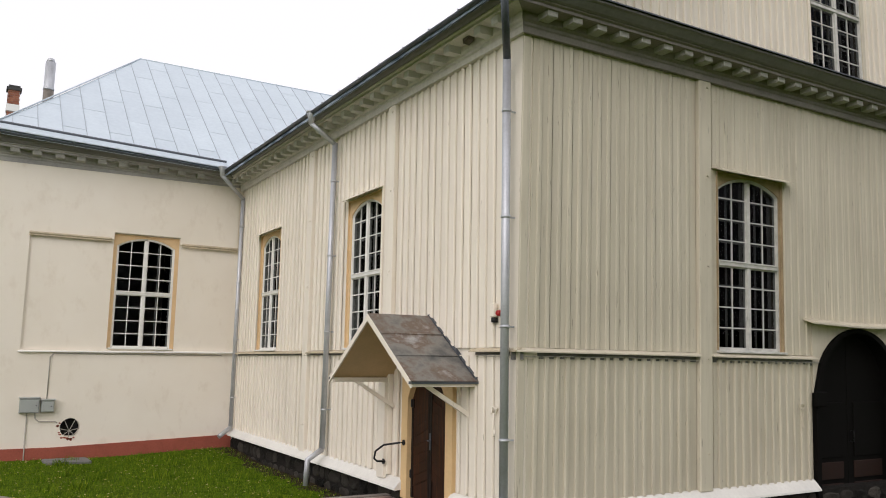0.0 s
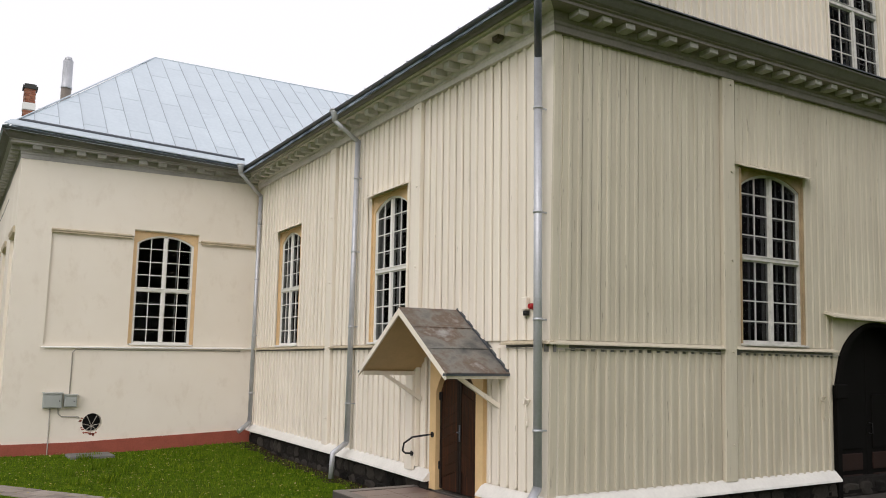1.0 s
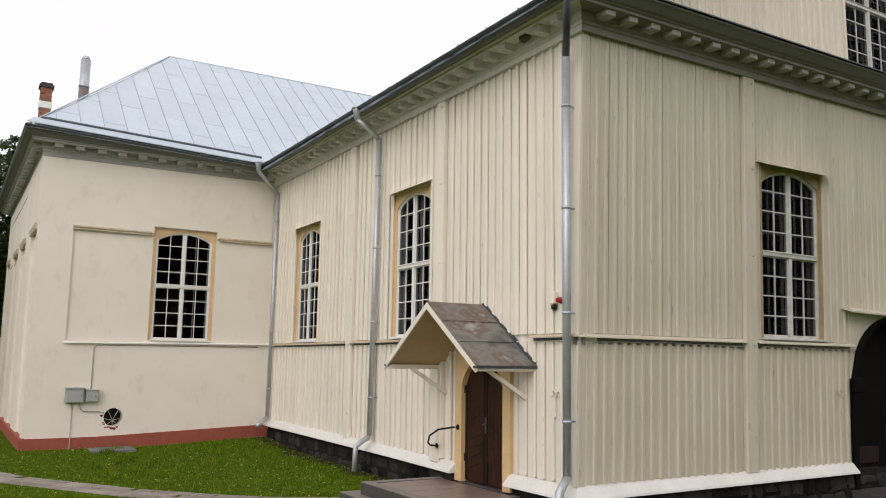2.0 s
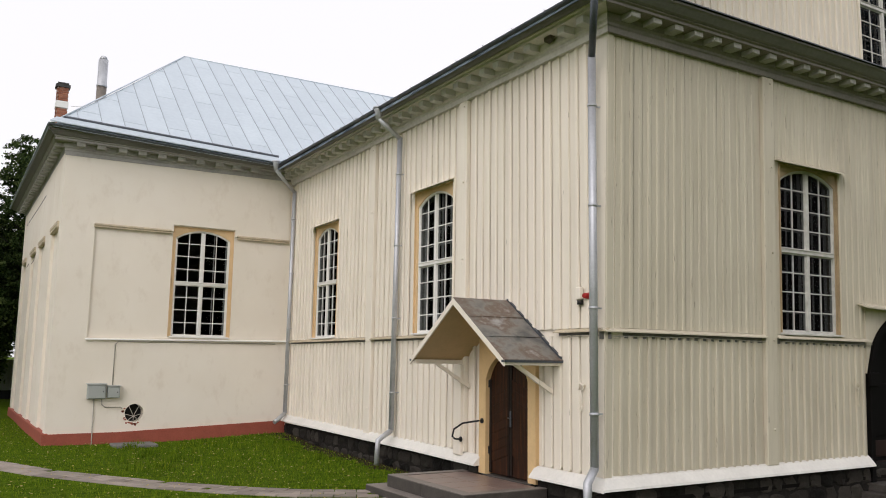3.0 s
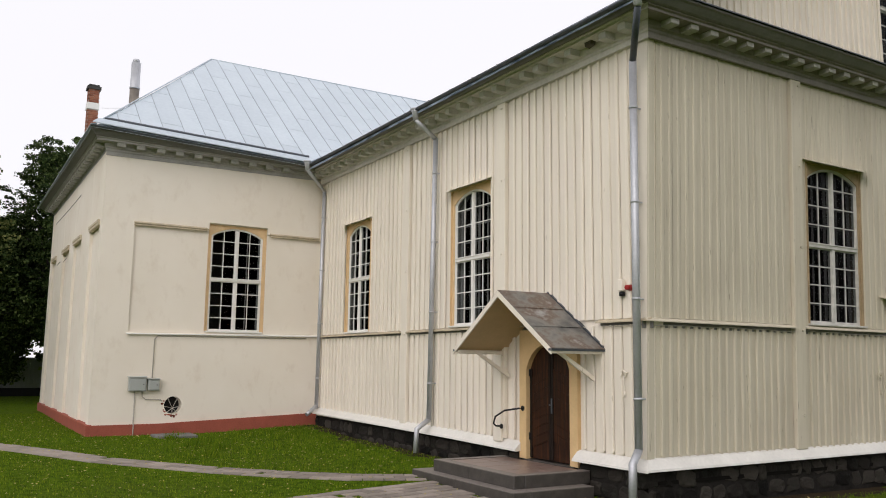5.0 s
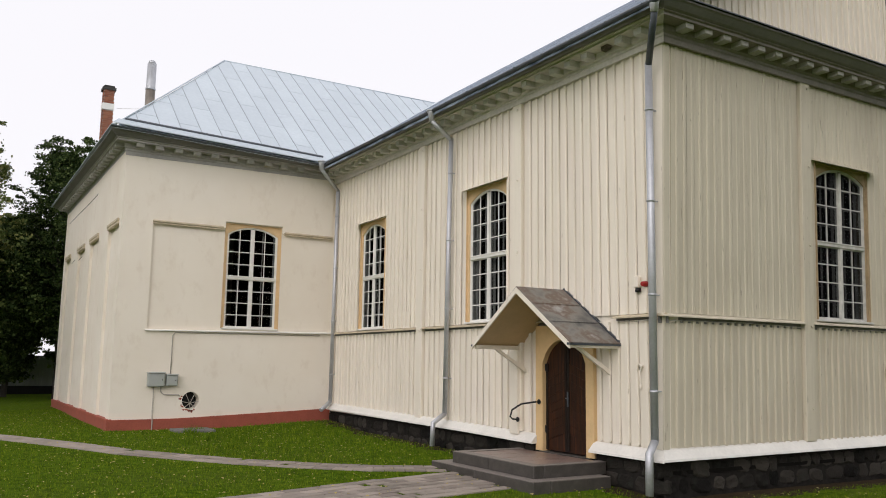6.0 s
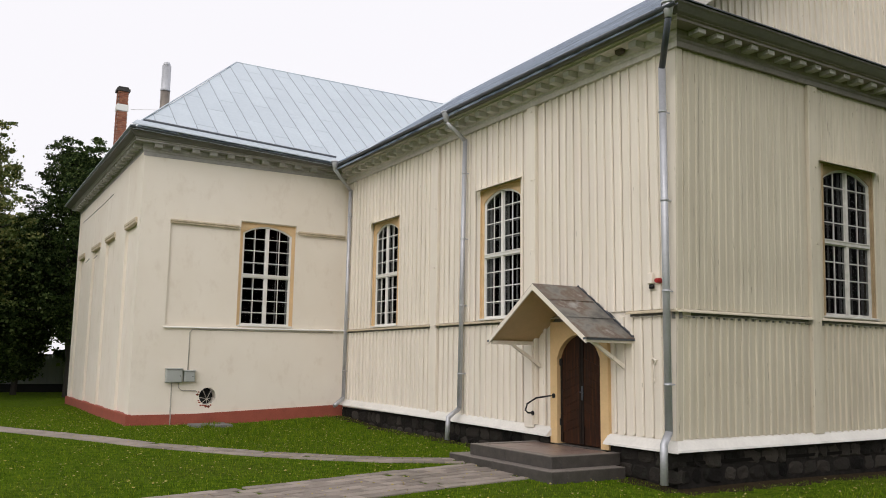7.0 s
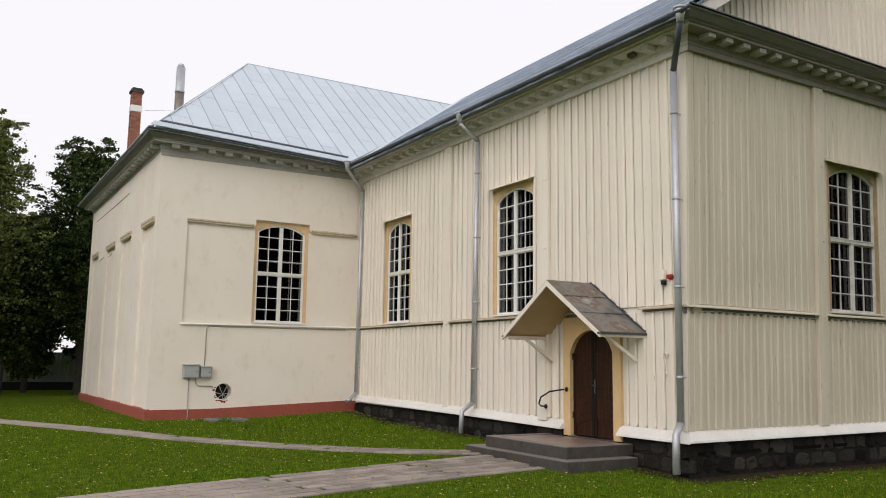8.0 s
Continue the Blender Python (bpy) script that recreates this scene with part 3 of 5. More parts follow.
skirting("skirting_side", ((-13.88, -6.0, 0, 0, 0.09, 0.02), (-6.0, -3.56, 0, 0, 0.02, -0.02), (-1.88, -0.21, 0, 1, -0.02, -0.02)), SIDE, SKIRT, "flared white skirting board above the stone foundation")
skirting("skirting_front", ((0.0, PORTAL_U[0] - 0.06, 1, 0, 0.0, 0.03), (PORTAL_U[1] + 0.06, NAVE_W, 0, 0, 0.03, 0.03)), FACE, SKIRT, "flared white skirting board of the entrance front")

# gable above the front cornice
def gable_top(u):
    x = u if u <= MID_X else 2 * MID_X - u
    return main_z(x) - 0.30


gable = bmesh.new()
gw0, gw1 = GABLE_W[0] - 0.02, GABLE_W[1] + 0.02
slab(gable, [(0.3, 0.18, 8.2), (gw0, 0.18, 8.2), (gw0, 0.18, main_z(gw0) - 0.2), (0.3, 0.18, main_z(0.3) - 0.2)], (0, 0.25, 0))
slab(gable, [(gw1, 0.18, 8.2), (NAVE_W - 0.3, 0.18, 8.2), (NAVE_W - 0.3, 0.18, main_z(0.3) - 0.2), (gw1, 0.18, gable_top(gw1) + 0.1)], (0, 0.25, 0))
slab(gable, [(gw0, 0.18, 11.5), (gw1, 0.18, 11.5), (gw1, 0.18, gable_top(gw1) + 0.1), (MID_X, 0.18, main_z(MID_X) - 0.2), (gw0, 0.18, main_z(gw0) - 0.2)], (0, 0.25, 0))
slab(gable, [(gw0, 0.18, 8.2), (gw1, 0.18, 8.2), (gw1, 0.18, 8.60), (gw0, 0.18, 8.60)], (0, 0.25, 0))
wall_gable = solid("wall_gable", gable, GABLE, "pale cream boarded gable above the entrance cornice", "wall", "structure")
gable_holder = part("boarding", bmesh.new(), GABLE, wall_gable)
gable_holder.matrix_local = pose(0, 0.15, 0)
boarding(gable_holder, 0.45, 13.5, 8.30, gable_top, GABLE, [(GABLE_W[0] - 0.02, GABLE_W[1] + 0.02, 8.58, 11.5)], rng)


# ---- cornices ----
def extrude_profile(bm, prof, a, b, ma, mb, rise=0.0, low=None):
    """prof: (outward, height) points; ends mitred by ma and mb; rise: height gained per metre towards -x; low: the same at the foot, where it differs."""
    base, span = (low[1], low[2]) if low else (0, 1)

    def slope(z):
        return rise if not low else low[0] + (rise - low[0]) * min(1, max(0, (z - base) / span))
    ring = [[bm.verts.new((u + k * p[0], -p[0], p[1] + slope(p[1]) * -u)) for p in prof] for u, k in ((a, -ma), (b, mb))]
    n = len(prof)
    for i in range(n):
        bm.faces.new((ring[0][i], ring[1][i], ring[1][(i + 1) % n], ring[0][(i + 1) % n]))
    for r in ring:
        bm.faces.new(r)


def cornice(name, a, b, ma, mb, m, label, rise=0.0, base=WALL_TOP, skip=(), k=1.0, paint=GREY, q=1.0, foot=None, gap=0.47, half=0.095, tall=1.0):
    cor = thing(name, label, "cornice", m, "", "structure")
    d = base - WALL_TOP

    def lift(prof):
        return [(p * q if p > 0 else p, 8.13 - (8.13 - z) * k + d) for p, z in prof]
    low = (foot, 8.13 - 0.51 * k + d, 0.51 * k) if foot is not None else None
    bm = bmesh.new()
    extrude_profile(bm, lift([(-0.03, 7.62), (0.09, 7.62), (0.10, 7.71), (0.12, 7.73), (0.12, 7.77), (0.16, 7.80), (0.16, 7.905), (-0.03, 7.905)]), a, b, ma, mb, rise, low)
    part("bed_moulding", bm, paint, cor)
    bm = bmesh.new()
    extrude_profile(bm, lift([(-0.03, 7.906), (0.44, 7.906), (0.44, 7.95), (0.48, 7.965), (0.48, 7.985), (-0.03, 7.985)]), a, b, ma, mb, rise, low)
    part("corona", bm, paint, cor)
    bm = bmesh.new()
    extrude_profile(bm, lift([(-0.03, 7.986), (0.50, 7.986), (0.545, 8.0), (0.59, 8.04), (0.63, 8.085), (0.68, 8.10), (0.68, 8.13), (-0.03, 8.16)]), a, b, ma, mb, rise, low)
    part("cyma", bm, GREY_DARK, cor)
    n = round((b - a) / gap)
    bm = bmesh.new()
    ring = [(0.15, -0.11), (0.375, -0.115), (0.395, -0.10), (0.395, 0.004), (0.15, 0.004)]
    slab(bm, [(-half, -p * q, z * tall) for p, z in ring], (half * 2, 0, 0))
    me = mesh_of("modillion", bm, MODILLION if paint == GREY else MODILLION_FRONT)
    r = random.Random(len(name))
    z0 = 8.13 - (8.13 - 7.905) * k + d
    for i in range(n):
        u = a + (b - a) * (i + 0.5) / n
        if i not in skip:
            piece("modillion", me, cor, pose(u + r.uniform(-.012, .012), 0, z0 + (rise if foot is None else foot + (rise - foot) * 0.56) * -u + r.uniform(-.004, .0), r.uniform(-.6, .6), r.uniform(-1, 1), 0))
    return cor


cornice("cornice_side", -WING_Y + 0.02, 0.0, -1, 1, SIDE, "grey moulded wooden cornice with modillion blocks", 0.004, WALL_TOP, (27,), 1.0, GREY, 1.0, None, 0.47, 0.09, 1.08)
bm = bmesh.new()
slab(bm, [(-1.24, -0.20, 7.83), (-1.10, -0.20, 7.86), (-1.06, -0.20, 7.93), (-1.26, -0.20, 7.93)], (0.02, -0.13, 0.0))
part("broken_modillion", bm, OLD_WOOD, bpy.data.objects["cornice_side"], "dark splintered stump of a broken block").matrix_world = SIDE
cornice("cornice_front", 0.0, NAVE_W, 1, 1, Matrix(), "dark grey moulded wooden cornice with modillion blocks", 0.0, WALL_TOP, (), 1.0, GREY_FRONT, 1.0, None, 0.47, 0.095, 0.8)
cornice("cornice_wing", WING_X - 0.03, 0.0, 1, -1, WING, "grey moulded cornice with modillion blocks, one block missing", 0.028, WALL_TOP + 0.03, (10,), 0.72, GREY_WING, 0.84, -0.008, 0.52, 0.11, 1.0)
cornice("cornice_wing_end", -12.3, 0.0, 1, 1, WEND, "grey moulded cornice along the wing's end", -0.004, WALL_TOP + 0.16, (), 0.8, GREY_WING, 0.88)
# sloped tin on the front cornice
bm = bmesh.new()
slab(bm, [(-0.70, -0.72, 8.135), (NAVE_W + .7, -0.72, 8.135), (NAVE_W, 0.16, 8.36), (0.0, 0.16, 8.36)], (0, 0, 0.02))
solid("cornice_flashing", bm, GUTTER, "dark tin flashing on top of the front cornice", "flashing", "structure")


# ---- roofs ----
def sheets(parent, convex, height, along, material, width, length, seam=True):
    """Standing-seam sheets clipped to a plan polygon. along: the plan axis (0 or 1) on which the sheets lie side by side."""
    lo = [min(p[i] for p in convex) for i in (0, 1)]
    hi = [max(p[i] for p in convex) for i in (0, 1)]
    s0, s1, t0, t1 = (lo[0], hi[0], lo[1], hi[1]) if along == 0 else (lo[1], hi[1], lo[0], hi[0])
    r = random.Random(9)
    s, col = s0, 0
    while s < s1:
        t = t0 - (length / 2 if col % 2 else 0) - r.uniform(0, 0.3)
        while t < t1:
            a, b, c, d = s + 0.006, s + width - 0.006, t + 0.012, t + length - 0.012
            quad = [(a, c), (b, c), (b, d), (a, d)] if along == 0 else [(c, a), (d, a), (d, b), (c, b)]
            poly = clip_to(quad, convex)
            if len(poly) > 2:
                bm = bmesh.new()
                slab(bm, [(p[0], p[1], height(*p) + 0.012) for p in poly], (0, 0, -0.010))
                part("roof_sheet", bm, material, parent)
            t += length
        line = clip_to([(s - .006, t0 - 1), (s + .006, t0 - 1), (s + .006, t1 + 1), (s - .006, t1 + 1)] if along == 0 else [(t0 - 1, s - .014), (t1 + 1, s - .014), (t1 + 1, s + .014), (t0 - 1, s + .014)], convex)
        if len(line) > 2 and seam:
            bm = bmesh.new()
            slab(bm, [(p[0], p[1], height(*p) + 0.035) for p in line], (0, 0, -0.04))
            part("seam", bm, SEAM if material == TIN else material, parent)
        s += width
        col += 1


def roof_base(name, polys, material, label):
    bm = bmesh.new()
    for p in polys:
        slab(bm, [(q[0], q[1], q[2] - (0.22 if q[2] > 9 else 0.06)) for q in p], (0, 0, -0.06))
    return solid(name, bm, material, label, "roof", "structure")


E_Y = WING_Y - 0.68
E_X = -OVER - 0.05
HIP_X, HIP_EDGE = WING_X - 0.48, WING_X - 0.62
PEAK = (-2.2, 20.0)
JOIN = ((RIDGE_W - EAVE + 0.02) / PITCH - OVER - 0.05, 20.0)
ridge_z = main_z(MID_X)
F = -0.42
main_poly = [(E_X, F), (MID_X, F), (MID_X, 20.6), (JOIN[0], JOIN[1]), (E_X, E_Y)]
far_x = NAVE_W + OVER + 0.05
roof_main = roof_base("roof_main", [[(x, y, main_z(x)) for x, y in main_poly],
                                    [(far_x, F, main_z(E_X)), (far_x, NAVE_L, main_z(E_X)), (MID_X, NAVE_L, ridge_z), (MID_X, F, ridge_z)],
                                    [(MID_X, 20.6, ridge_z), (MID_X, NAVE_L, ridge_z), (E_X, NAVE_L, main_z(E_X)), (E_X, 27.8, main_z(E_X)), (JOIN[0], 20.05, main_z(JOIN[0]))]],
                      SLATE_TIN, "dark blue-grey seamed tin roof of the nave")
sheets(roof_main, main_poly, lambda x, y: main_z(x), 1, SLATE_TIN, 0.62, 2.1, False)
HIP_B = WING_FAR + 0.8
hip_z = wing_eave(HIP_X)
wing_poly = [(HIP_X, E_Y), (E_X, E_Y), JOIN, PEAK]
roof_wing = roof_base("roof_wing", [[(x, y, wing_z(x, y)) for x, y in wing_poly],
                                    [(HIP_X, HIP_B, hip_z - .2), (HIP_X, E_Y, hip_z), (*PEAK, RIDGE_W)],
                                    [(E_X, HIP_B, EAVE), (HIP_X, HIP_B, hip_z - .2), (*PEAK, RIDGE_W), (*JOIN, RIDGE_W)]],
                      TIN, "pale blue-grey seamed tin hip roof of the wing")
sheets(roof_wing, wing_poly, wing_z, 0, TIN, 0.60, 2.0)
for a, b in (((HIP_X, E_Y, hip_z), (*PEAK, RIDGE_W)), ((*PEAK, RIDGE_W), (*JOIN, RIDGE_W))):
    bm = bmesh.new()
    tube(bm, [Vector(a) + Vector((0, 0, .02)), Vector(b) + Vector((0, 0, .02))], 0.022, 8)
    part("ridge_roll", bm, TIN, roof_wing)
bm = bmesh.new()
slab(bm, [(HIP_EDGE, E_Y + .05, hip_z - 0.03), (HIP_X + 0.02, E_Y + .05, hip_z - 0.0), (HIP_X + .02, HIP_B, hip_z - .2), (HIP_EDGE - 0.17, HIP_B, hip_z - .2)], (0, 0, 0.02))
part("eave_flashing", bm, TIN, roof_wing, "pale tin flashing on the end cornice")
for y0, y1, z, mat, nm in ((E_Y - 0.03, E_Y + 0.20, 0.05, TIN, "eave_strip"), (E_Y + 0.20, E_Y + 0.235, 0.10, GUTTER, "snow_lip")):
    bm = bmesh.new()
    x0 = HIP_X - 0.1 if nm == "eave_strip" else HIP_X + 0.22
    slab(bm, [(x0, y0, wing_z(x0, y0) + z), (E_X, y0, wing_z(E_X, y0) + z), (E_X + 0.1, y1, wing_z(E_X, y1) + z), (x0 + 0.16, y1, wing_z(x0, y1) + z)], (0, 0, -0.03 if nm == "eave_strip" else -0.09))
    part(nm, bm, mat, roof_wing)
# valley flashing, a paler strip
bm = bmesh.new()
va, vb = Vector((E_X, E_Y, main_z(E_X))), Vector((*JOIN, RIDGE_W))
slab(bm, [va + Vector((0.0, -1.2, 0.03)), va + Vector((0.0, 0.02, 0.03)), vb + Vector((0, 0.02, .03)), vb + Vector((0.02, -1.5, 0.03))], (0, 0, -0.015))
part("valley_flashing", bm, TIN, roof_main, "pale tin valley flashing")
# verge board under the gable end of the main roof
bm = bmesh.new()
slab(bm, [(E_X + .1, F + 0.02, main_z(E_X) - 0.08), (MID_X, F + 0.02, ridge_z - 0.08), (MID_X, F + 0.02, ridge_z - 0.36), (E_X + .5, F + 0.02, main_z(E_X) - 0.08)], (0, 0.06, 0))
slab(bm, [(E_X + .6, F + 0.05, main_z(E_X) + 0.05), (MID_X, F + 0.05, ridge_z - 0.30), (MID_X, 0.17, ridge_z - 0.30), (E_X + .6, 0.17, main_z(E_X) + 0.05)], (0, 0, 0.04))
verge = part("verge_board", bm, GREY, roof_main, "grey raking verge board")
bm = bmesh.new()
slab(bm, [(-0.11, 0, -0.09), (0.11, 0, -0.09), (0.11, 0.28, -0.09), (-0.11, 0.28, -0.09)], (0, 0, 0.09))
mod = mesh_of("modillion", bm, GREY)
for i in range(18):
    x = 0.6 + i * 0.44
    piece("modillion", mod, verge, pose(x, -0.16, main_z(x) - 0.33, 0, -math.degrees(math.atan(PITCH)), 0))


def gutter(name, a, b, label):
    g = thing(name, label, "gutter", None, "", "structure")
    a, b = Vector(a), Vector(b)
    side = (b - a).cross(Vector((0, 0, 1))).normalized()
    bm = bmesh.new()
    n = 7
    rings = []
    for p in (a, b):
        out = [p + 0.052 * (side * math.cos(math.pi + math.pi * i / n) + Vector((0, 0, 1)) * math.sin(math.pi + math.pi * i / n)) for i in range(n + 1)]
        rings.append([bm.verts.new(q) for q in out] + [bm.verts.new(p + (q - p) * 0.88) for q in out[::-1]])
    k = len(rings[0])
    for i in range(k):
        bm.faces.new((rings[0][i], rings[1][i], rings[1][(i + 1) % k], rings[0][(i + 1) % k]))
    for r in rings:
        bm.faces.new(r)
    part("trough", bm, GUTTER, g)
    for i in range(int((b - a).length / 0.9)):
        p = a + (b - a).normalized() * (0.4 + 0.9 * i)
        bm = bmesh.new()
        slab(bm, [p + side * 0.075 + Vector((0, 0, 0.01)), p - side * 0.075 + Vector((0, 0, 0.01)), p - side * 0.075 + Vector((0.02, 0.02, 0.01)), p + side * 0.075 + Vector((0.02, 0.02, 0.01))], (0, 0, 0.006))
        part("bracket", bm, GUTTER, g)


gutter("gutter_side", (-0.765, -0.72, 8.03), (-0.765, E_Y + 0.02, 8.09), "dark half-round metal gutter along the side eaves")
gutter("gutter_wing", (-0.80, E_Y + 0.01, wing_eave(-0.8) - 0.06), (HIP_EDGE, E_Y + 0.01, wing_eave(HIP_EDGE) - 0.06), "dark half-round metal gutter along the wing eaves")


def downpipe(name, hopper, pts, r, label, m=None, neck=ZINC):
    d = thing(name, label, "downpipe", m, "downpipes")
    x, y, z = hopper
    bm = bmesh.new()
    tube(bm, [(x, y, z + 0.05), (x, y, z - 0.03), (x, y, z - 0.08), (x, y, z - 0.22)], 0.11, 12, r * 0.95)
    tube(bm, [(x, y, z + 0.02), (x, y, z + 0.06)], 0.12, 12)
    part("hopper", bm, ZINC, d)
    bm = bmesh.new()
    tube(bm, [(x, y, z - 0.2)] + pts[:1], r * 0.9, 12)
    part("swan_neck", bm, neck, d)
    bm = bmesh.new()
    tube(bm, [Vector(pts[0]) + Vector((0, 0, .03)), pts[1]], r, 14)
    part("pipe", bm, ZINC, d)
    bm = bmesh.new()
    tube(bm, [pts[1], *pts[2:]], r * 1.03, 14)
    part("shoe", bm, ZINC, d)
    top, foot = Vector(pts[0]), Vector(pts[1])
    k = int((top - foot).length / 1.35)
    for i in range(k):
        p = foot + (top - foot) * (i + 0.5) / k
        bm = bmesh.new()
        tube(bm, [p - Vector((0, 0, 0.02)), p + Vector((0, 0, 0.02))], r * 1.16, 14)
        box(bm, p.x, p.x + 0.16, p.y - 0.012, p.y + 0.012, p.z - 0.012, p.z + 0.012)
        part("pipe_clip", bm, ZINC, d)


R = 0.064
downpipe("downpipe", (-0.72, -0.50, 8.06), [(-0.20, 0.17, 7.25), (-0.20, 0.21, 0.86), (-0.40, 0.14, 0.67), (-0.42, 0.13, 0.02)], R, "grey zinc downpipe at the boarded corner", None, GUTTER)
downpipe("downpipe", (-0.76, 6.72, 8.02), [(-0.16, 6.78, 7.45), (-0.16, 6.92, 0.90), (-0.48, 6.90, 0.70), (-0.50, 6.90, 0.18)], 0.058, "grey zinc downpipe between two arched windows")
downpipe("downpipe", (-0.88, 13.22, 8.11), [(-0.10, 13.70, 7.40), (-0.12, 13.74, 0.86), (-0.38, 13.64, 0.68), (-0.48, 13.60, 0.62)], 0.06, "grey zinc downpipe in the inner corner")

# ---- wing wall relief ----
layer = thing("wall_relief", "cream plaster layer framing a recessed panel and red plinth", "wall", WING, "", "structure")
PL, PT = -5.55, 5.94
for x0, x1, z0, z1 in ((WING_X - 0.002, PL, 0.0, 7.93), (PL, -0.10, PT, 7.93), (PL, -0.0, 0.0, LEDGE - 0.02)):
    holes = [(-4.50, -3.98, 0.67, 1.19), (W_WING[0] - 0.10, W_WING[1] + 0.10, SILL - 0.03, HOOD)]
    us = sorted({x0, x1, *[k for h in holes for k in h[:2] if x0 < k < x1]})
    zs = sorted({z0, z1, *[k for h in holes for k in h[2:] if z0 < k < z1]})
    bm = bmesh.new()
    for a, b in zip(us, us[1:]):
        for c, d in zip(zs, zs[1:]):
            if not any(h[0] < (a + b) / 2 < h[1] and h[2] < (c + d) / 2 < h[3] for h in holes):
                box(bm, a, b, -0.06, 0.004, c, d)
    bmesh.ops.remove_doubles(bm, verts=bm.verts, dist=1e-5)
    part("plaster_band", bm, PLASTER, layer)
for a, b in ((PL - 0.02, W_WING[0] - 0.16), (W_WING[1] + 0.16, -0.08)):
    bm = bmesh.new()
    bbox(bm, a, b, -0.115, -0.055, PT - 0.02, PT + 0.045, 0.015)
    bbox(bm, a, b, -0.09, -0.055, PT - 0.07, PT - 0.02, 0.012)
    part("moulding", bm, MOULD, layer)
bm = bmesh.new()
slab(bm, [(PL - 0.05, -0.13, LEDGE - 0.095), (0.0, -0.13, LEDGE - 0.035), (0.0, 0.0, LEDGE), (PL - 0.05, 0.0, LEDGE - 0.06)], (0, 0, 0.02))
part("sill_strip", bm, WHITE, layer)
bm = bmesh.new()
slab(bm, [(WING_X - 0.12, -0.12, -0.2), (-0.02, -0.12, -0.2), (-0.02, -0.12, 0.64), (-4.6, -0.12, 0.44), (WING_X - 0.12, -0.12, 0.43)], (0, 0.12, 0))
part("plinth", bm, RED_PLINTH, layer, "flaking brick-red painted plinth")

relief = thing("wall_end_relief", "cream plaster piers between blind panels and red plinth", "wall", WEND, "", "structure")
niches = [(-2.05, -0.40), (-5.45, -3.80), (-8.30, -6.65), (-11.55, -10.2)]
edges = [0.0] + [k for n in niches for k in n[::-1]] + [-12.3]
for a, b in zip(edges[::2], edges[1::2]):
    bm = bmesh.new()
    box(bm, b, a if a < 0 else 0.058, -0.08, 0.004, 0.0, 7.95)
    part("pier", bm, PLASTER, relief)
for a, b in niches:
    bm = bmesh.new()
    box(bm, a, b, -0.077, 0.004, 6.0, 7.95)
    part("pier", bm, PLASTER, relief)
    bm = bmesh.new()
    bbox(bm, a - 0.02, b + 0.02, -0.14, -0.075, 5.92, 6.02, 0.015)
    bbox(bm, a - 0.02, b + 0.02, -0.13, 0.0, 5.84, 5.925, 0.015)
    part("niche_head", bm, MOULD, relief)
bm = bmesh.new()
bbox(bm, -12.35, 0.115, -0.14, 0.0, -0.6, 0.45, 0.015)
part("plinth", bm, RED_PLINTH, relief)

for a, b, z, k in ((-11.4, -7.4, 7.36, 0.0), (-7.4, -4.6, 7.36, 0.03), (-9.9, -9.0, 5.6, 0.05), (-8.0, -7.2, 5.55, 0.05)):
    bm = bmesh.new()
    slab(bm, [(a, -0.084, z), (b, -0.084, z + k), (b, -0.084, z + k + 0.035), (a, -0.084, z + 0.02)], (0, 0.004, 0))
    part("crack", bm, BARK, relief, "dark open crack in the plaster")

# ---- vent, boxes and cable on the wing ----
vent = thing("cellar_vent", "round cellar vent with iron spokes in chipped plaster", "vent", WING)
cx, cz = -4.24, 0.93
bm = bmesh.new()
ring_in = [(cx + 0.240 * math.cos(2 * math.pi * i / 24), cz + 0.240 * math.sin(2 * math.pi * i / 24)) for i in range(25)]
ring_out = [(cx + 0.262 * max(-1, min(1, 1.5 * math.cos(2 * math.pi * i / 24))), cz + 0.262 * max(-1, min(1, 1.5 * math.sin(2 * math.pi * i / 24)))) for i in range(25)]
band(bm, ring_in, ring_out, -0.058, 0.3)
part("surround", bm, PLASTER, vent)
hub = (cx - 0.01, cz - 0.08)
for k in range(7):
    ang = 2 * math.pi * (k + 0.25) / 7
    c, s = math.cos(ang), math.sin(ang)
    # length to the rim of the round opening
    e = 0.5 * ((2 * ((hub[0] - cx) * c + (hub[1] - cz) * s)) ** 2 - 4 * ((hub[0] - cx) ** 2 + (hub[1] - cz) ** 2 - 0.246 ** 2)) ** 0.5 - ((hub[0] - cx) * c + (hub[1] - cz) * s)
    bm = bmesh.new()
    tube(bm, [(hub[0], -0.03, hub[1]), (hub[0] + e * c, -0.03, hub[1] + e * s)], 0.009, 6)
    part("spoke", bm, CABLE, vent)
r = random.Random(71)
for k in range(14):
    a0 = math.radians(r.uniform(205, 335) if k < 11 else r.uniform(140, 175))
    d0 = 0.275 + abs(r.gauss(0, .025))
    x, z, w, h = cx + d0 * math.cos(a0), cz + d0 * math.sin(a0), r.uniform(.02, .06), r.uniform(.012, .03)
    bm = bmesh.new()
    slab(bm, [(x + w * math.cos(a) * r.uniform(.7, 1.1), -0.064, z + h * math.sin(a) * r.uniform(.7, 1.1)) for a in [k2 * 0.7 for k2 in range(9)]], (0, 0.006, 0))
    part("chipped_patch", bm, RED_PLINTH, vent, "bare red brick where plaster has chipped off")
# black sheet in place of the unlit cellar behind the spokes
bm = bmesh.new()
box(bm, cx - 0.26, cx + 0.26, 0.30, 0.32, cz - 0.26, cz + 0.26)
part("backing", bm, BLACK, vent)

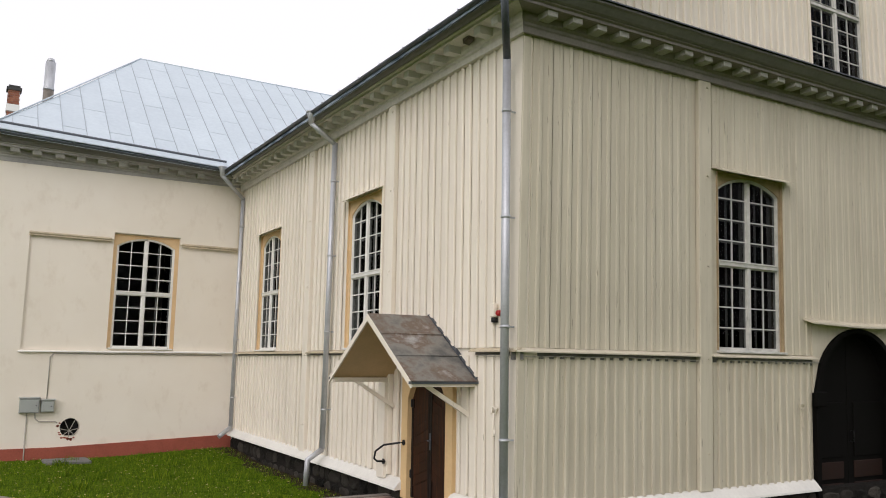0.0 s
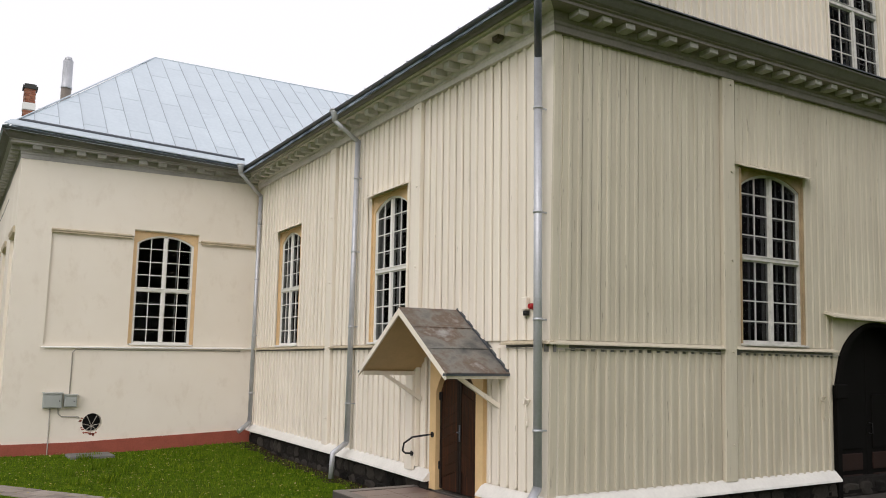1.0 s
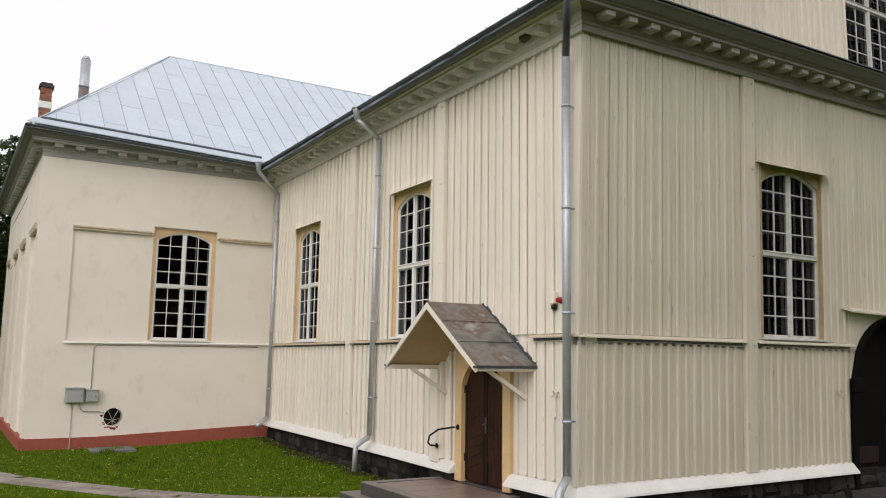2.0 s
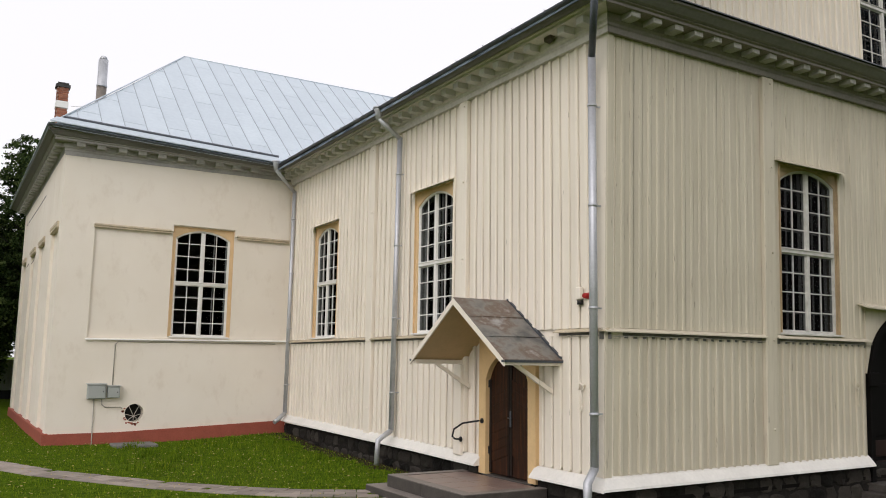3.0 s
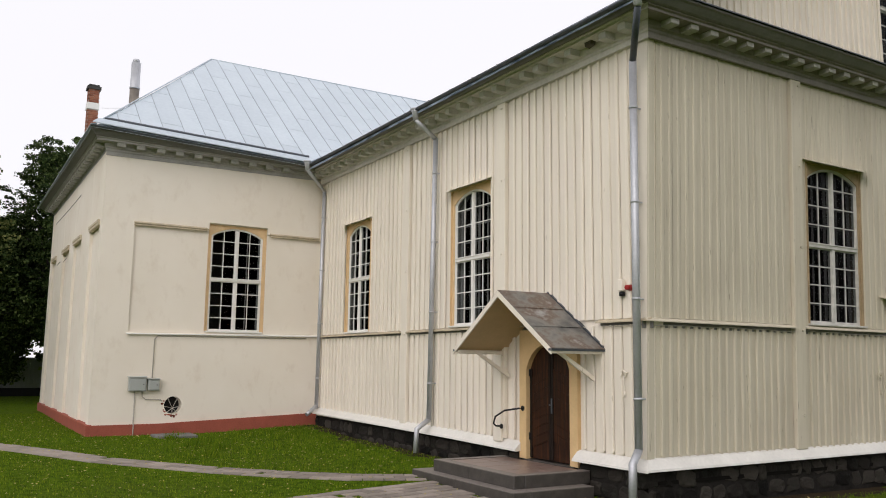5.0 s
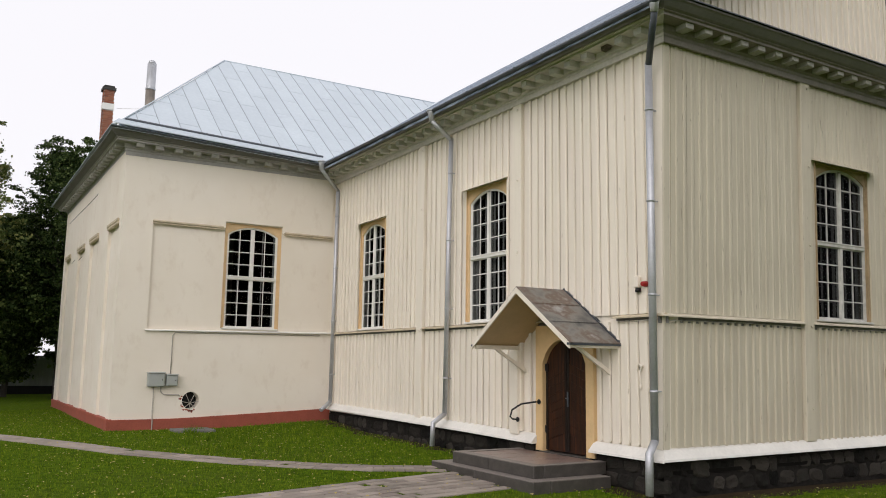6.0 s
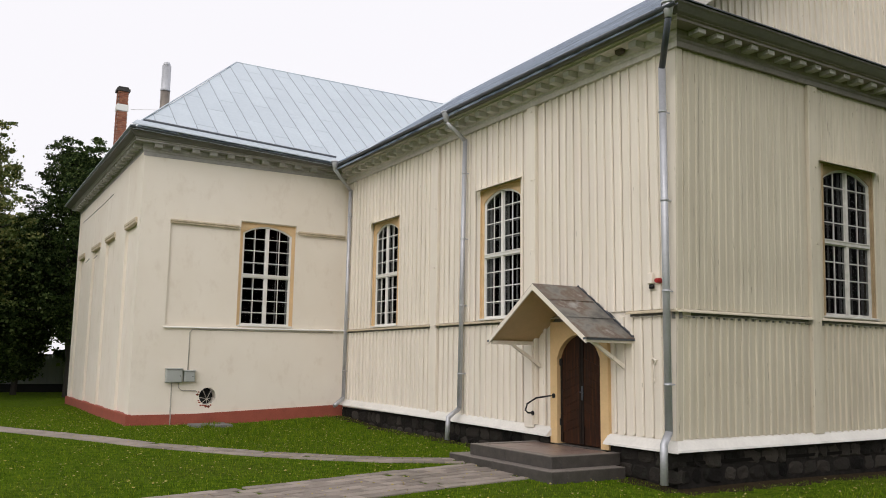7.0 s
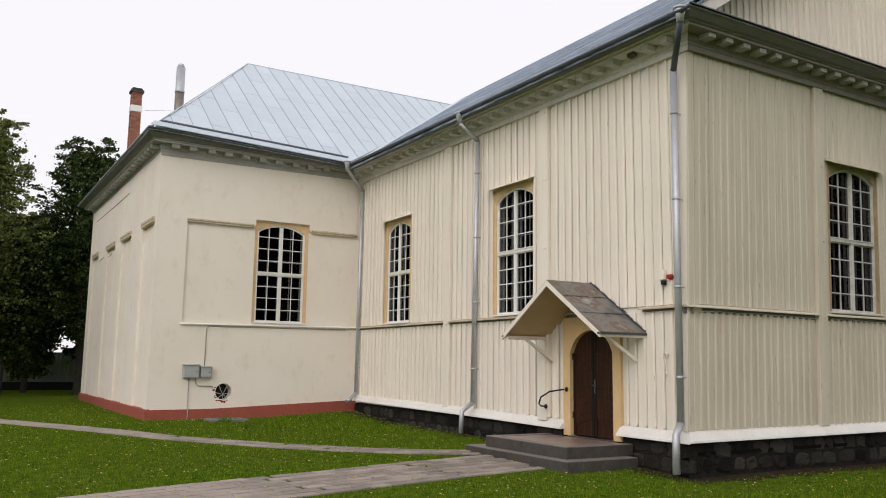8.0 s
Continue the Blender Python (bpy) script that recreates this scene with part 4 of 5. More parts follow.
for x0, x1, z0, z1, lab in ((-5.46, -5.01, 1.32, 1.69, "grey metal meter box with a screwed door"), (-4.96, -4.66, 1.34, 1.64, "small grey metal junction box beside the meter")):
    b = thing("meter_box", lab, "electrical box", WING, "meter boxes")
    bm = bmesh.new()
    bbox(bm, x0, x1, -0.22, -0.058, z0, z1, 0.01)
    part("case", bm, GREYBOX, b)
    bm = bmesh.new()
    bbox(bm, x0 + 0.02, x1 - 0.02, -0.232, -0.218, z0 + 0.02, z1 - 0.05, 0.006)
    door = part("door", bm, GREYBOX, b)
    bm = bmesh.new()
    tube(bm, [(x1 - 0.07, -0.23, (z0 + z1) / 2), (x1 - 0.07, -0.25, (z0 + z1) / 2)], 0.014, 8)
    part("lock", bm, IRON, door)
    bm = bmesh.new()
    slab(bm, [(x0 - .02, -0.25, z1), (x1 + .02, -0.25, z1), (x1 + .02, -0.055, z1 + .02), (x0 - .02, -0.055, z1 + .02)], (0, 0, 0.012))
    part("rain_cap", bm, GREYBOX, b)
for pts, lab in (([(-4.84, -0.075, 1.64), (-4.84, -0.075, 2.74), (-4.76, -0.075, 2.83), (-0.40, -0.09, 2.86)], "grey cable rising from the boxes to the ledge"),
                 ([(-5.27, -0.075, 1.32), (-5.27, -0.075, 0.47), (-5.27, -0.135, 0.44), (-5.27, -0.135, 0.0)], "grey cable running down to the ground"),
                 ([(-5.09, -0.09, 1.32), (-5.07, -0.09, 1.17), (-4.99, -0.09, 1.10), (-4.59, -0.09, 1.09), (-4.56, -0.09, 1.05)], "grey conduit looping to the vent")):
    bm = bmesh.new()
    tube(bm, pts, 0.014, 6)
    solid("cable", bm, CABLE, lab, "cable", "", WING)

# ---- side door with porch ----
M_DOOR = SIDE
dc = (DOOR_U[0] + DOOR_U[1]) / 2
dsurr = thing("door_1", "dark brown arched double door with ochre casing", "door", M_DOOR, "", "structure")
u0, u1, dz0, dtop = DOOR_U[0], DOOR_U[1], 0.40, 2.56
drise = 0.46
dspring = dtop - drise
aouter = arch(u0, u1, dspring, drise, 14)
bm = bmesh.new()
band(bm, [(u0, dz0)] + aouter + [(u1, dz0)], [(u0 - 0.22, dz0), (u0 - 0.22, 2.84)] + [(p[0], 2.84) for p in aouter[1:-1]] + [(u1 + 0.22, 2.84), (u1 + 0.22, dz0)], -0.045, 0.16)
part("casing", bm, PALE_OCHRE, dsurr, "pale ochre door casing")
for s in (-1, 1):
    a, b = (u0 + 0.004, dc - 0.004) if s < 0 else (dc + 0.004, u1 - 0.004)
    bm = bmesh.new()
    us = [a + (b - a) * i / 8 for i in range(9)]
    slab(bm, [(a, 0.06, dz0 + 0.02), (b, 0.06, dz0 + 0.02)] + [(u, 0.06, arch_z(u, u0, u1, dspring, drise) - 0.004) for u in us[::-1]], (0, 0.06, 0))
    leaf = part("door_leaf", bm, DOORWOOD, dsurr, "dark varnished door leaf with herringbone boards")
    # herringbone boards between the stiles
    for i in range(11):
        z = dz0 + 0.22 + i * 0.165
        bm = bmesh.new()
        w0, w1 = a + 0.07, b - 0.07
        top_lim = min(arch_z(w0, u0, u1, dspring, drise), arch_z(w1, u0, u1, dspring, drise)) - 0.06
        z1b = z + 0.160
        k = 0.17 * s
        if max(z1b, z1b - k) < top_lim and min(z, z - k) > dz0 + 0.06:
            slab(bm, [(w0, 0.045, z), (w1, 0.045, z - k), (w1, 0.045, z1b - k), (w0, 0.045, z1b)], (0, 0.016, 0))
            part("panel_board", bm, DOORWOOD, leaf)
    for w0, w1 in ((a + 0.002, a + 0.065), (b - 0.065, b - 0.002)):
        bm = bmesh.new()
        bbox(bm, w0, w1, 0.035, 0.065, dz0 + 0.03, min(arch_z(w0, u0, u1, dspring, drise), arch_z(w1, u0, u1, dspring, drise)) - 0.02, 0.006)
        part("stile", bm, STILE_WOOD, leaf, "blackened outer stile")
    for z in (dz0 + 0.35, dz0 + 1.55):
        bm = bmesh.new()
        uh = a if s < 0 else b
        bbox(bm, uh - 0.03, uh + 0.03, 0.015, 0.05, z, z + 0.14, 0.008)
        part("hinge", bm, IRON, leaf)
bm = bmesh.new()
bbox(bm, dc + 0.02, dc + 0.06, 0.018, 0.036, 1.28, 1.56, 0.006)
tube(bm, [(dc + 0.04, 0.02, 1.44), (dc + 0.04, -0.03, 1.44), (dc + 0.14, -0.03, 1.43)], 0.010, 8)
part("handle", bm, GUTTER, dsurr, "dull steel lever handle on a plate")
bm = bmesh.new()
bbox(bm, u0 - 0.1, u1 + 0.1, -0.06, 0.2, 0.335, 0.40, 0.008)
part("threshold", bm, GRANITE, dsurr)

porch = thing("porch_canopy", "small gabled porch canopy with weathered tin roof and painted soffit", "canopy", M_DOOR)
PC, PH, PZ, PE, PD = -2.70, 1.50, 3.53, 2.50, 1.16    # centre, half width, ridge and eave height, depth
for s in (-1, 1):
    n = Vector((-s * (PZ - PE), 0, PH)).normalized()
    ridge, eave = Vector((PC, 0, PZ)), Vector((PC + s * PH, 0, PE))
    # boarded deck, painted below
    bm = bmesh.new()
    slab(bm, [ridge + Vector((0, 0.03, -.04)), eave + Vector((0, 0.03, -.04)), eave + Vector((0, -PD + .02, -.04)), ridge + Vector((0, -PD + .02, -.04))], (0, 0, -0.03))
    part("soffit", bm, SOFFIT, porch, "tan-painted soffit, deepened for the shade under the roof")
    for i in range(3):
        bm = bmesh.new()
        p0, p1 = ridge.lerp(eave, i / 3 - (0.004 if i else 0)), ridge.lerp(eave, (i + 1) / 3 + (0.02 if i == 2 else 0))
        lift = Vector((0, 0, 0.004 * (3 - i)))
        slab(bm, [p0 + Vector((0, 0.03, -.035)) + lift, p1 + Vector((0, 0.03, -.035)) + lift, p1 + Vector((0, -PD - .02, -.035)) + lift, p0 + Vector((0, -PD - .02, -.035)) + lift], (0, 0, 0.015))
        part("roof_sheet", bm, CANOPY_TIN, porch, "stained grey tin sheet")
        bm = bmesh.new()
        if i:
            tube(bm, [p0 + Vector((0, 0.02, -0.012)) + lift, p0 + Vector((0, -PD - .02, -0.012)) + lift], 0.012, 6)
            part("seam", bm, CANOPY_TIN, porch)
        else:
            bm.free()
    bm = bmesh.new()
    slab(bm, [ridge + Vector((0, -PD, -0.025)), eave + Vector((s * 0.03, -PD, -0.045)), eave + Vector((s * 0.03, -PD, -0.145)), ridge + Vector((0, -PD, -0.135))], (0, -0.03, 0))
    part("barge_board", bm, CREAM, porch)
    bm = bmesh.new()
    bbox(bm, PC + s * (PH - 0.05) - 0.04, PC + s * (PH - 0.05) + 0.04, -PD + 0.03, 0.02, PE - 0.13, PE - 0.05, 0.008)
    part("wall_plate", bm, CREAM, porch)
    bm = bmesh.new()
    uu = PC + s * (PH - 0.24)
    slab(bm, [(uu - 0.03, -0.82, PE - 0.12), (uu - 0.03, -0.71, PE - 0.12), (uu - 0.03, -0.02, PE - 0.52), (uu - 0.03, -0.02, PE - 0.60)], (0.055, 0, 0))
    part("brace", bm, CREAM, porch)
    bm = bmesh.new()
    slab(bm, [ridge + Vector((0, 0.02, -0.03)), eave + Vector((0, 0.02, -0.03)), eave + Vector((0, 0.02, 0.02)), ridge + Vector((0, 0.02, 0.02))], (0, -0.065, 0))
    part("wall_flashing", bm, GUTTER, porch, "dark ragged wall flashing")
    bm = bmesh.new()
    box(bm, PC + s * PH - 0.02, PC + s * PH + 0.03, -PD - 0.035, 0.0, PE - 0.085, PE - 0.045)
    part("drip_edge", bm, GUTTER, porch, "dark tin drip edge")

# thin post beside the door, under the canopy
bm = bmesh.new()
bbox(bm, -4.36, -4.09, -0.14, -0.07, 0.66, 2.36, 0.01)
solid("porch_post", bm, CREAM, "cream half-post on the wall under the porch", "post", "", SIDE)
bm = bmesh.new()
tube(bm, [(-3.47, -0.04, 1.34), (-3.47, -0.14, 1.34), (-3.68, -0.34, 1.29), (-3.96, -0.36, 1.16), (-4.05, -0.34, 1.02), (-4.05, -0.28, 0.97), (-4.05, -0.12, 0.96)], 0.018, 8)
rail = thing("handrail", "bent black iron handrail beside the door", "handrail", SIDE)
part("rail", bm, IRON, rail)
for u, y, z in ((-3.47, -0.05, 1.34), (-4.05, -0.145, 0.96)):
    bm = bmesh.new()
    tube(bm, [(u, y, z), (u, y - 0.015, z)], 0.05, 12)
    part("rosette", bm, IRON, rail)

steps = thing("door_steps", "two granite steps with a brown slab platform", "steps", SIDE)
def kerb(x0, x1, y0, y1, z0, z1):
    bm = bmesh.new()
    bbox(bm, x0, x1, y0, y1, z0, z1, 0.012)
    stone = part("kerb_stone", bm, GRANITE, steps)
    # thin pale cap: step top coloured as lit, riser left dark
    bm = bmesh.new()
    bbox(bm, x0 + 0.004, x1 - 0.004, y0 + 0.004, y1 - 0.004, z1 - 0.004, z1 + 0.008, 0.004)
    part("tread", bm, LIT_TREAD, stone, "worn pale granite tread cap with the skylight in its colour")
S1 = (-4.55, -1.26, -1.88)
S2 = (-4.12, -1.54, -1.66)
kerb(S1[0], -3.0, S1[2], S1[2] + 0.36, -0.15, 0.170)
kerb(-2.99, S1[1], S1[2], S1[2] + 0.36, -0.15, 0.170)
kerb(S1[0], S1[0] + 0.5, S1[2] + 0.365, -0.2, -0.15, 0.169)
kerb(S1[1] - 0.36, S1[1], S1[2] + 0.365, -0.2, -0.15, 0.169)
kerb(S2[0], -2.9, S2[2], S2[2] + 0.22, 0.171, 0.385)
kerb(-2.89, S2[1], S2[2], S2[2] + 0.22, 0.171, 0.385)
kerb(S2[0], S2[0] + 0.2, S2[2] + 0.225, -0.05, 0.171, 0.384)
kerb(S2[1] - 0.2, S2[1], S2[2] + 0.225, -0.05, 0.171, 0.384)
SW = (S2[1] - S2[0] - 0.41) / 4
for i in range(4):
    for j in range(2):
        bm = bmesh.new()
        x0, y0 = S2[0] + 0.205 + i * SW, S2[2] + 0.23 + j * 0.67
        bbox(bm, x0, x0 + SW - 0.006, y0, y0 + 0.664, 0.2, 0.380, 0.006)
        part("slab", bm, SLAB, steps, "worn brown-grey slab")

# key-shaped hooks and alarm on the corner
def wall_hook(u, m, mat):
    h = thing("shutter_hook", "painted iron shutter hook hanging on the boards", "hook", m, "shutter hooks")
    bm = bmesh.new()
    ring = [(u + 0.055 * math.cos(k * 0.52), -0.06 - 0.02 * math.sin(k * 0.9), 2.05 + 0.055 * math.sin(k * 0.52)) for k in range(-3, 9)]
    tube(bm, ring, 0.013, 6)
    tube(bm, [(u + 0.05, -0.02, 2.07), (u + 0.05, -0.07, 2.07)], 0.02, 6)
    part("ring", bm, mat, h)
    bm = bmesh.new()
    tube(bm, [(u, -0.06, 2.00), (u + 0.015, -0.06, 1.90), (u + 0.01, -0.05, 1.78), (u + 0.015, -0.05, 1.70)], 0.010, 6)
    tube(bm, [(u + 0.015, -0.05, 1.76), (u + 0.03, -0.06, 1.71), (u + 0.015, -0.06, 1.67)], 0.014, 6)
    part("pendant", bm, mat, h)


wall_hook(-0.68, SIDE, CREAM)
wall_hook(6.28, FACE, FRONT)
alarm = thing("alarm_siren", "white alarm sounder with a red beacon", "alarm", SIDE)
bm = bmesh.new()
bbox(bm, -0.73, -0.62, -0.11, -0.03, 3.42, 3.62, 0.012)
part("case", bm, CREAM, alarm)
bm = bmesh.new()
tube(bm, [(-0.51, -0.02, 3.47), (-0.51, -0.10, 3.47), (-0.51, -0.125, 3.47)], 0.055, 12, 0.035)
part("beacon", bm, REDLENS, alarm, "red beacon lens")
bm = bmesh.new()
tube(bm, [(-0.68, -0.05, 3.41), (-0.68, -0.05, 3.34)], 0.05, 10)
part("horn", bm, IRON, alarm)

# thin cables slung along the ledges
def slung(u_a, u_b, m, lab, seed):
    r = random.Random(seed)
    pts = []
    n = max(8, int((u_b - u_a) / 0.12))
    for i in range(n + 1):
        u = u_a + (u_b - u_a) * i / n
        pts.append((u, -0.055, LEDGE - 0.100 - 0.008 * math.sin(u * 1.9 + seed) - 0.006 * math.sin(u * 6.1)))
    bm = bmesh.new()
    tube(bm, pts, 0.006, 6)
    solid("cable", bm, CABLE, lab, "cable", "", m)


slung(0.05, 3.72, FACE, "thin grey cable slung under the ledge", 1)
slung(-1.2, -0.18, SIDE, "thin grey cable slung from the porch to the corner", 2)
slung(4.1, 6.8, FACE, "thin grey cable slung under the window ledge", 3)

# ---- main portal ----
portal = thing("door_2", "black-brown arched panelled church portal, closed", "door", FACE, "", "structure")
pu0, pu1 = PORTAL_U[0] + 0.12, PORTAL_U[1] - 0.12
pc = (pu0 + pu1) / 2
PORTAL_MAT = plain("black_stained_oak", (0.0045, 0.004, 0.0035), 0.85, 0.3, 6.0, 0, 0.15, (1, 1, 1), 0.08)
BROWN_PANEL = plain("brown_oak_panel", (0.022, 0.011, 0.008), 0.7, 0.3, 6.0, 0, 0.15, (1, 1, 1), 0.15)
P_RISE, P_TOP = 1.18, 3.55
pa = arch(pu0, pu1, 2.25, P_RISE, 18)
bm = bmesh.new()
band(bm, [(pu0, 0.25)] + pa + [(pu1, 0.25)], [(PORTAL_U[0], 0.25), (PORTAL_U[0], 2.3)] + [(p[0] + (p[0] - pc) * 0.09, min(P_TOP - 0.02, p[1] + 0.08)) for p in pa[1:-1]] + [(PORTAL_U[1], 2.3), (PORTAL_U[1], 0.25)], -0.06, 0.34)
part("casing", bm, PORTAL_MAT, portal)
for s in (-1, 1):
    half = [p for p in [(p[0] + (p[0] - pc) * 0.09, min(P_TOP - 0.02, p[1] + 0.08)) for p in pa[1:-1]] if (p[0] - pc) * s >= -0.02]
    xe = PORTAL_U[0] if s < 0 else PORTAL_U[1]
    if s > 0:
        half = half[::-1]
    bm = bmesh.new()
    band(bm, [(xe, 2.3)] + half, [(xe, P_TOP)] + [(p[0], P_TOP) for p in half], -0.004, 0.05)
    part("spandrel", bm, FRONT, portal, "weathered cream spandrel board")
for s in (-1, 1):
    bm = bmesh.new()
    bbox(bm, pc + s * 1.28 - 0.17, pc + s * 1.28 + 0.17, -0.13, -0.055, 2.05, 2.32, 0.02)
    part("impost", bm, PORTAL_MAT, portal)
    a, b = (pu0, pc - 0.005) if s < 0 else (pc + 0.005, pu1)
    bm = bmesh.new()
    us = [a + (b - a) * i / 10 for i in range(11)]
    slab(bm, [(a, 0.24, 0.26), (b, 0.24, 0.26)] + [(u, 0.24, arch_z(u, pu0, pu1, 2.25, P_RISE) - 0.003) for u in us[::-1]], (0, 0.07, 0))
    leaf = part("door_leaf", bm, PORTAL_MAT, portal)
    for z0, z1 in ((0.42, 0.58), (0.66, 0.98), (1.06, 2.1)):
        bm = bmesh.new()
        bbox(bm, a + 0.16, b - 0.16, 0.215, 0.245, z0, z1, 0.012)
        part("panel", bm, BROWN_PANEL if z1 < 1 else PORTAL_MAT, leaf)
bm = bmesh.new()
tube(bm, [(pc + 0.08, 0.24, 1.55), (pc + 0.08, 0.16, 1.55), (pc + 0.08, 0.16, 1.35), (pc + 0.08, 0.24, 1.35)], 0.012, 6)
part("handle", bm, IRON, portal)
hood = thing("portal_hood", "thin warped cream board hood above the portal arch", "hood", FACE, "", "structure")
bm = bmesh.new()
for i in range(8):
    a, b = 6.42 + 3.2 * i / 8, 6.42 + 3.2 * (i + 1) / 8
    def sag(u):
        return 3.60 - 0.03 * math.sin((u - 6.42) / 3.2 * math.pi)
    slab(bm, [(a, -0.24, sag(a) - 0.05), (b, -0.24, sag(b) - 0.05), (b, 0.0, sag(b) + 0.02), (a, 0.0, sag(a) + 0.02)], (0, 0, 0.035))
part("board", bm, FRONT, hood)
psteps = thing("portal_steps", "dark granite steps before the portal", "steps", FACE)
for i, (d, z) in enumerate(((1.5, 0.10), (1.15, 0.24))):
    bm = bmesh.new()
    bbox(bm, PORTAL_U[0] - 0.35 + 0.25 * i, PORTAL_U[1] + 0.35 - 0.25 * i, -d, 0.2, -0.05 + 0.15 * i, z, 0.012)
    part("step", bm, GRANITE, psteps)

# ---- chimney, flue and wire ----
ch = thing("chimney", "red brick chimney with pale band and sooty cap", "chimney", pose(-6.0, 21.3, -0.36) @ Matrix.Diagonal((0.68, 0.68, 1, 1)))
bm = bmesh.new()
box(bm, -0.255, 0.255, -0.255, 0.255, 8.6, 12.15)
part("core", bm, BRICK_MORTAR, ch)
bm = bmesh.new()
bbox(bm, -0.121, 0.121, -0.056, 0.056, -0.031, 0.031, 0.004)
brick_me = mesh_of("brick", bm, BRICK)
for row in range(42):
    z = 9.15 + row * 0.0715
    off = 0.125 if row % 2 else 0.0
    if z > 12.1 or 11.36 < z < 11.6:
        continue
    for k in (-0.15, 0.10):
        u = k + off * 0.4
        piece("brick", brick_me, ch, pose(u, -0.215, z))
        piece("brick", brick_me, ch, pose(-0.215, u, z, 0, 0, 90))
bm = bmesh.new()
bbox(bm, -0.30, 0.30, -0.30, 0.30, 11.36, 11.60, 0.015)
part("band", bm, WHITE, ch, "pale plaster band")
bm = bmesh.new()
slab(bm, [(-0.34, -0.34, 12.10), (0.34, -0.34, 12.10), (0.34, 0.34, 12.10), (-0.34, 0.34, 12.10)], (0, 0, 0.10))
bbox(bm, -0.27, 0.27, -0.27, 0.27, 12.2, 12.28, 0.02)
part("cap", bm, CAP, ch, "sooty concrete cap")
fl = thing("flue_pipe", "stainless steel flue pipe standing on the roof", "flue", pose(-5.16, 17.95, -0.37))
bm = bmesh.new()
tube(bm, [(0, 0, 9.6), (0, 0, 12.25)], 0.15, 16)
part("pipe", bm, ZINC, fl)
bm = bmesh.new()
tube(bm, [(0, 0, 9.6), (0, 0, 11.36)], 0.154, 16)
part("lower_sleeve", bm, plain("browned_steel", (0.24, 0.21, 0.18), 0.45, 0.25, 5.0, 0.6), fl, "brown-stained lower sleeve")
for z in (10.6, 11.35):
    bm = bmesh.new()
    tube(bm, [(0, 0, z), (0, 0, z + 0.06)], 0.165, 16)
    part("joint_ring", bm, ZINC, fl)
bm = bmesh.new()
tube(bm, [(0, 0, 12.25), (0, 0, 12.33), (0, 0, 12.37)], 0.13, 16, 0.09)
part("cap", bm, ZINC, fl)
bm = bmesh.new()
tube(bm, [(0, 0, 9.7), (0, 0, 10.65)], 0.24, 14, 0.17)
part("roof_collar", bm, TIN, fl)
bm = bmesh.new()
tube(bm, [(-5.70, 21.1, 11.09), (-5.45, 19.5, 10.70), (-5.16, 18.0, 10.34)], 0.008, 5)
solid("stay_wire", bm, SASH_IN, "thin stay wire from chimney to flue", "wire")

# ---- ground ----
bm = bmesh.new()
def smooth(a, b, v):
    k = min(1, max(0, (v - a) / (b - a)))
    return k * k * (3 - 2 * k)


def ground_z(x, y):
    """A lawn that rises gently from the front towards the wing and falls again behind it."""
    d = math.hypot(x + 4, y - 8)
    wave = 0.015 * math.sin(x * 0.7) * math.cos(y * 0.5) * min(1, 30 / (d + 1))
    slope = 0.15 * math.tanh((y - 2) / 8) - 0.32 * smooth(24, 44, y)
    front = -0.09 * math.exp(-((y + 0.3) / 1.3) ** 2) * smooth(-1.6, 0.5, x)
    nook = 0.15 * math.exp(-((x + 0.3) / 2.2) ** 2) * smooth(11, 14, y)
    return wave + slope + front + nook
xs = sorted({*np.linspace(-1500, -60, 7), *np.linspace(-60, 40, 101), *np.linspace(40, 1500, 7)})
ys = sorted({*np.linspace(-1500, -40, 7), *np.linspace(-40, 60, 101), *np.linspace(60, 1500, 7)})
grid = [[bm.verts.new((x, y, ground_z(x, y))) for y in ys] for x in xs]
for i in range(len(xs) - 1):
    for j in range(len(ys) - 1):
        bm.faces.new((grid[i][j], grid[i + 1][j], grid[i + 1][j + 1], grid[i][j + 1])).smooth = True
solid("ground", bm, GRASS, "mown green lawn strewn with small yellow leaves", "lawn", "structure")

# bare soil along the foundations and a worn patch by the corner
r = random.Random(5)
def soil_strip(line, w0, w1, label):
    bm = bmesh.new()
    rows = []
    for i in range(len(line) - 1):
        (xa, ya), (xb, yb) = line[i], line[i + 1]
        n = int(math.hypot(xb - xa, yb - ya) / 0.2)
        d = Vector((xb - xa, yb - ya)).normalized()
        for k in range(n + 1):
            p = Vector((xa, ya)).lerp(Vector((xb, yb)), k / n)
            o, q = r.uniform(w0, w1), Vector((-d.y, d.x))
            e = p + q * o
            rows.append([bm.verts.new((c.x, c.y, ground_z(c.x, c.y) + z)) for c, z in ((p - q * 0.2, 0.012), (p + q * o * 0.6, 0.012), (e, -0.004))])
    for a, b in zip(rows, rows[1:]):
        for k in range(2):
            bm.faces.new((a[k], a[k + 1], b[k + 1], b[k])).smooth = True
    solid("soil", bm, SOIL, label, "soil", "structure")


soil_strip([(-0.1, 0.0), (-0.1, 1.3)], 0.3, 0.55, "bare damp soil at the corner of the wall")
soil_strip([(-0.1, 4.6), (-0.1, 13.9)], 0.2, 0.6, "bare damp soil along the side foundation")
soil_strip([(6.2, 0.15), (-0.2, 0.15)], 0.35, 0.8, "worn bare soil along the entrance front")

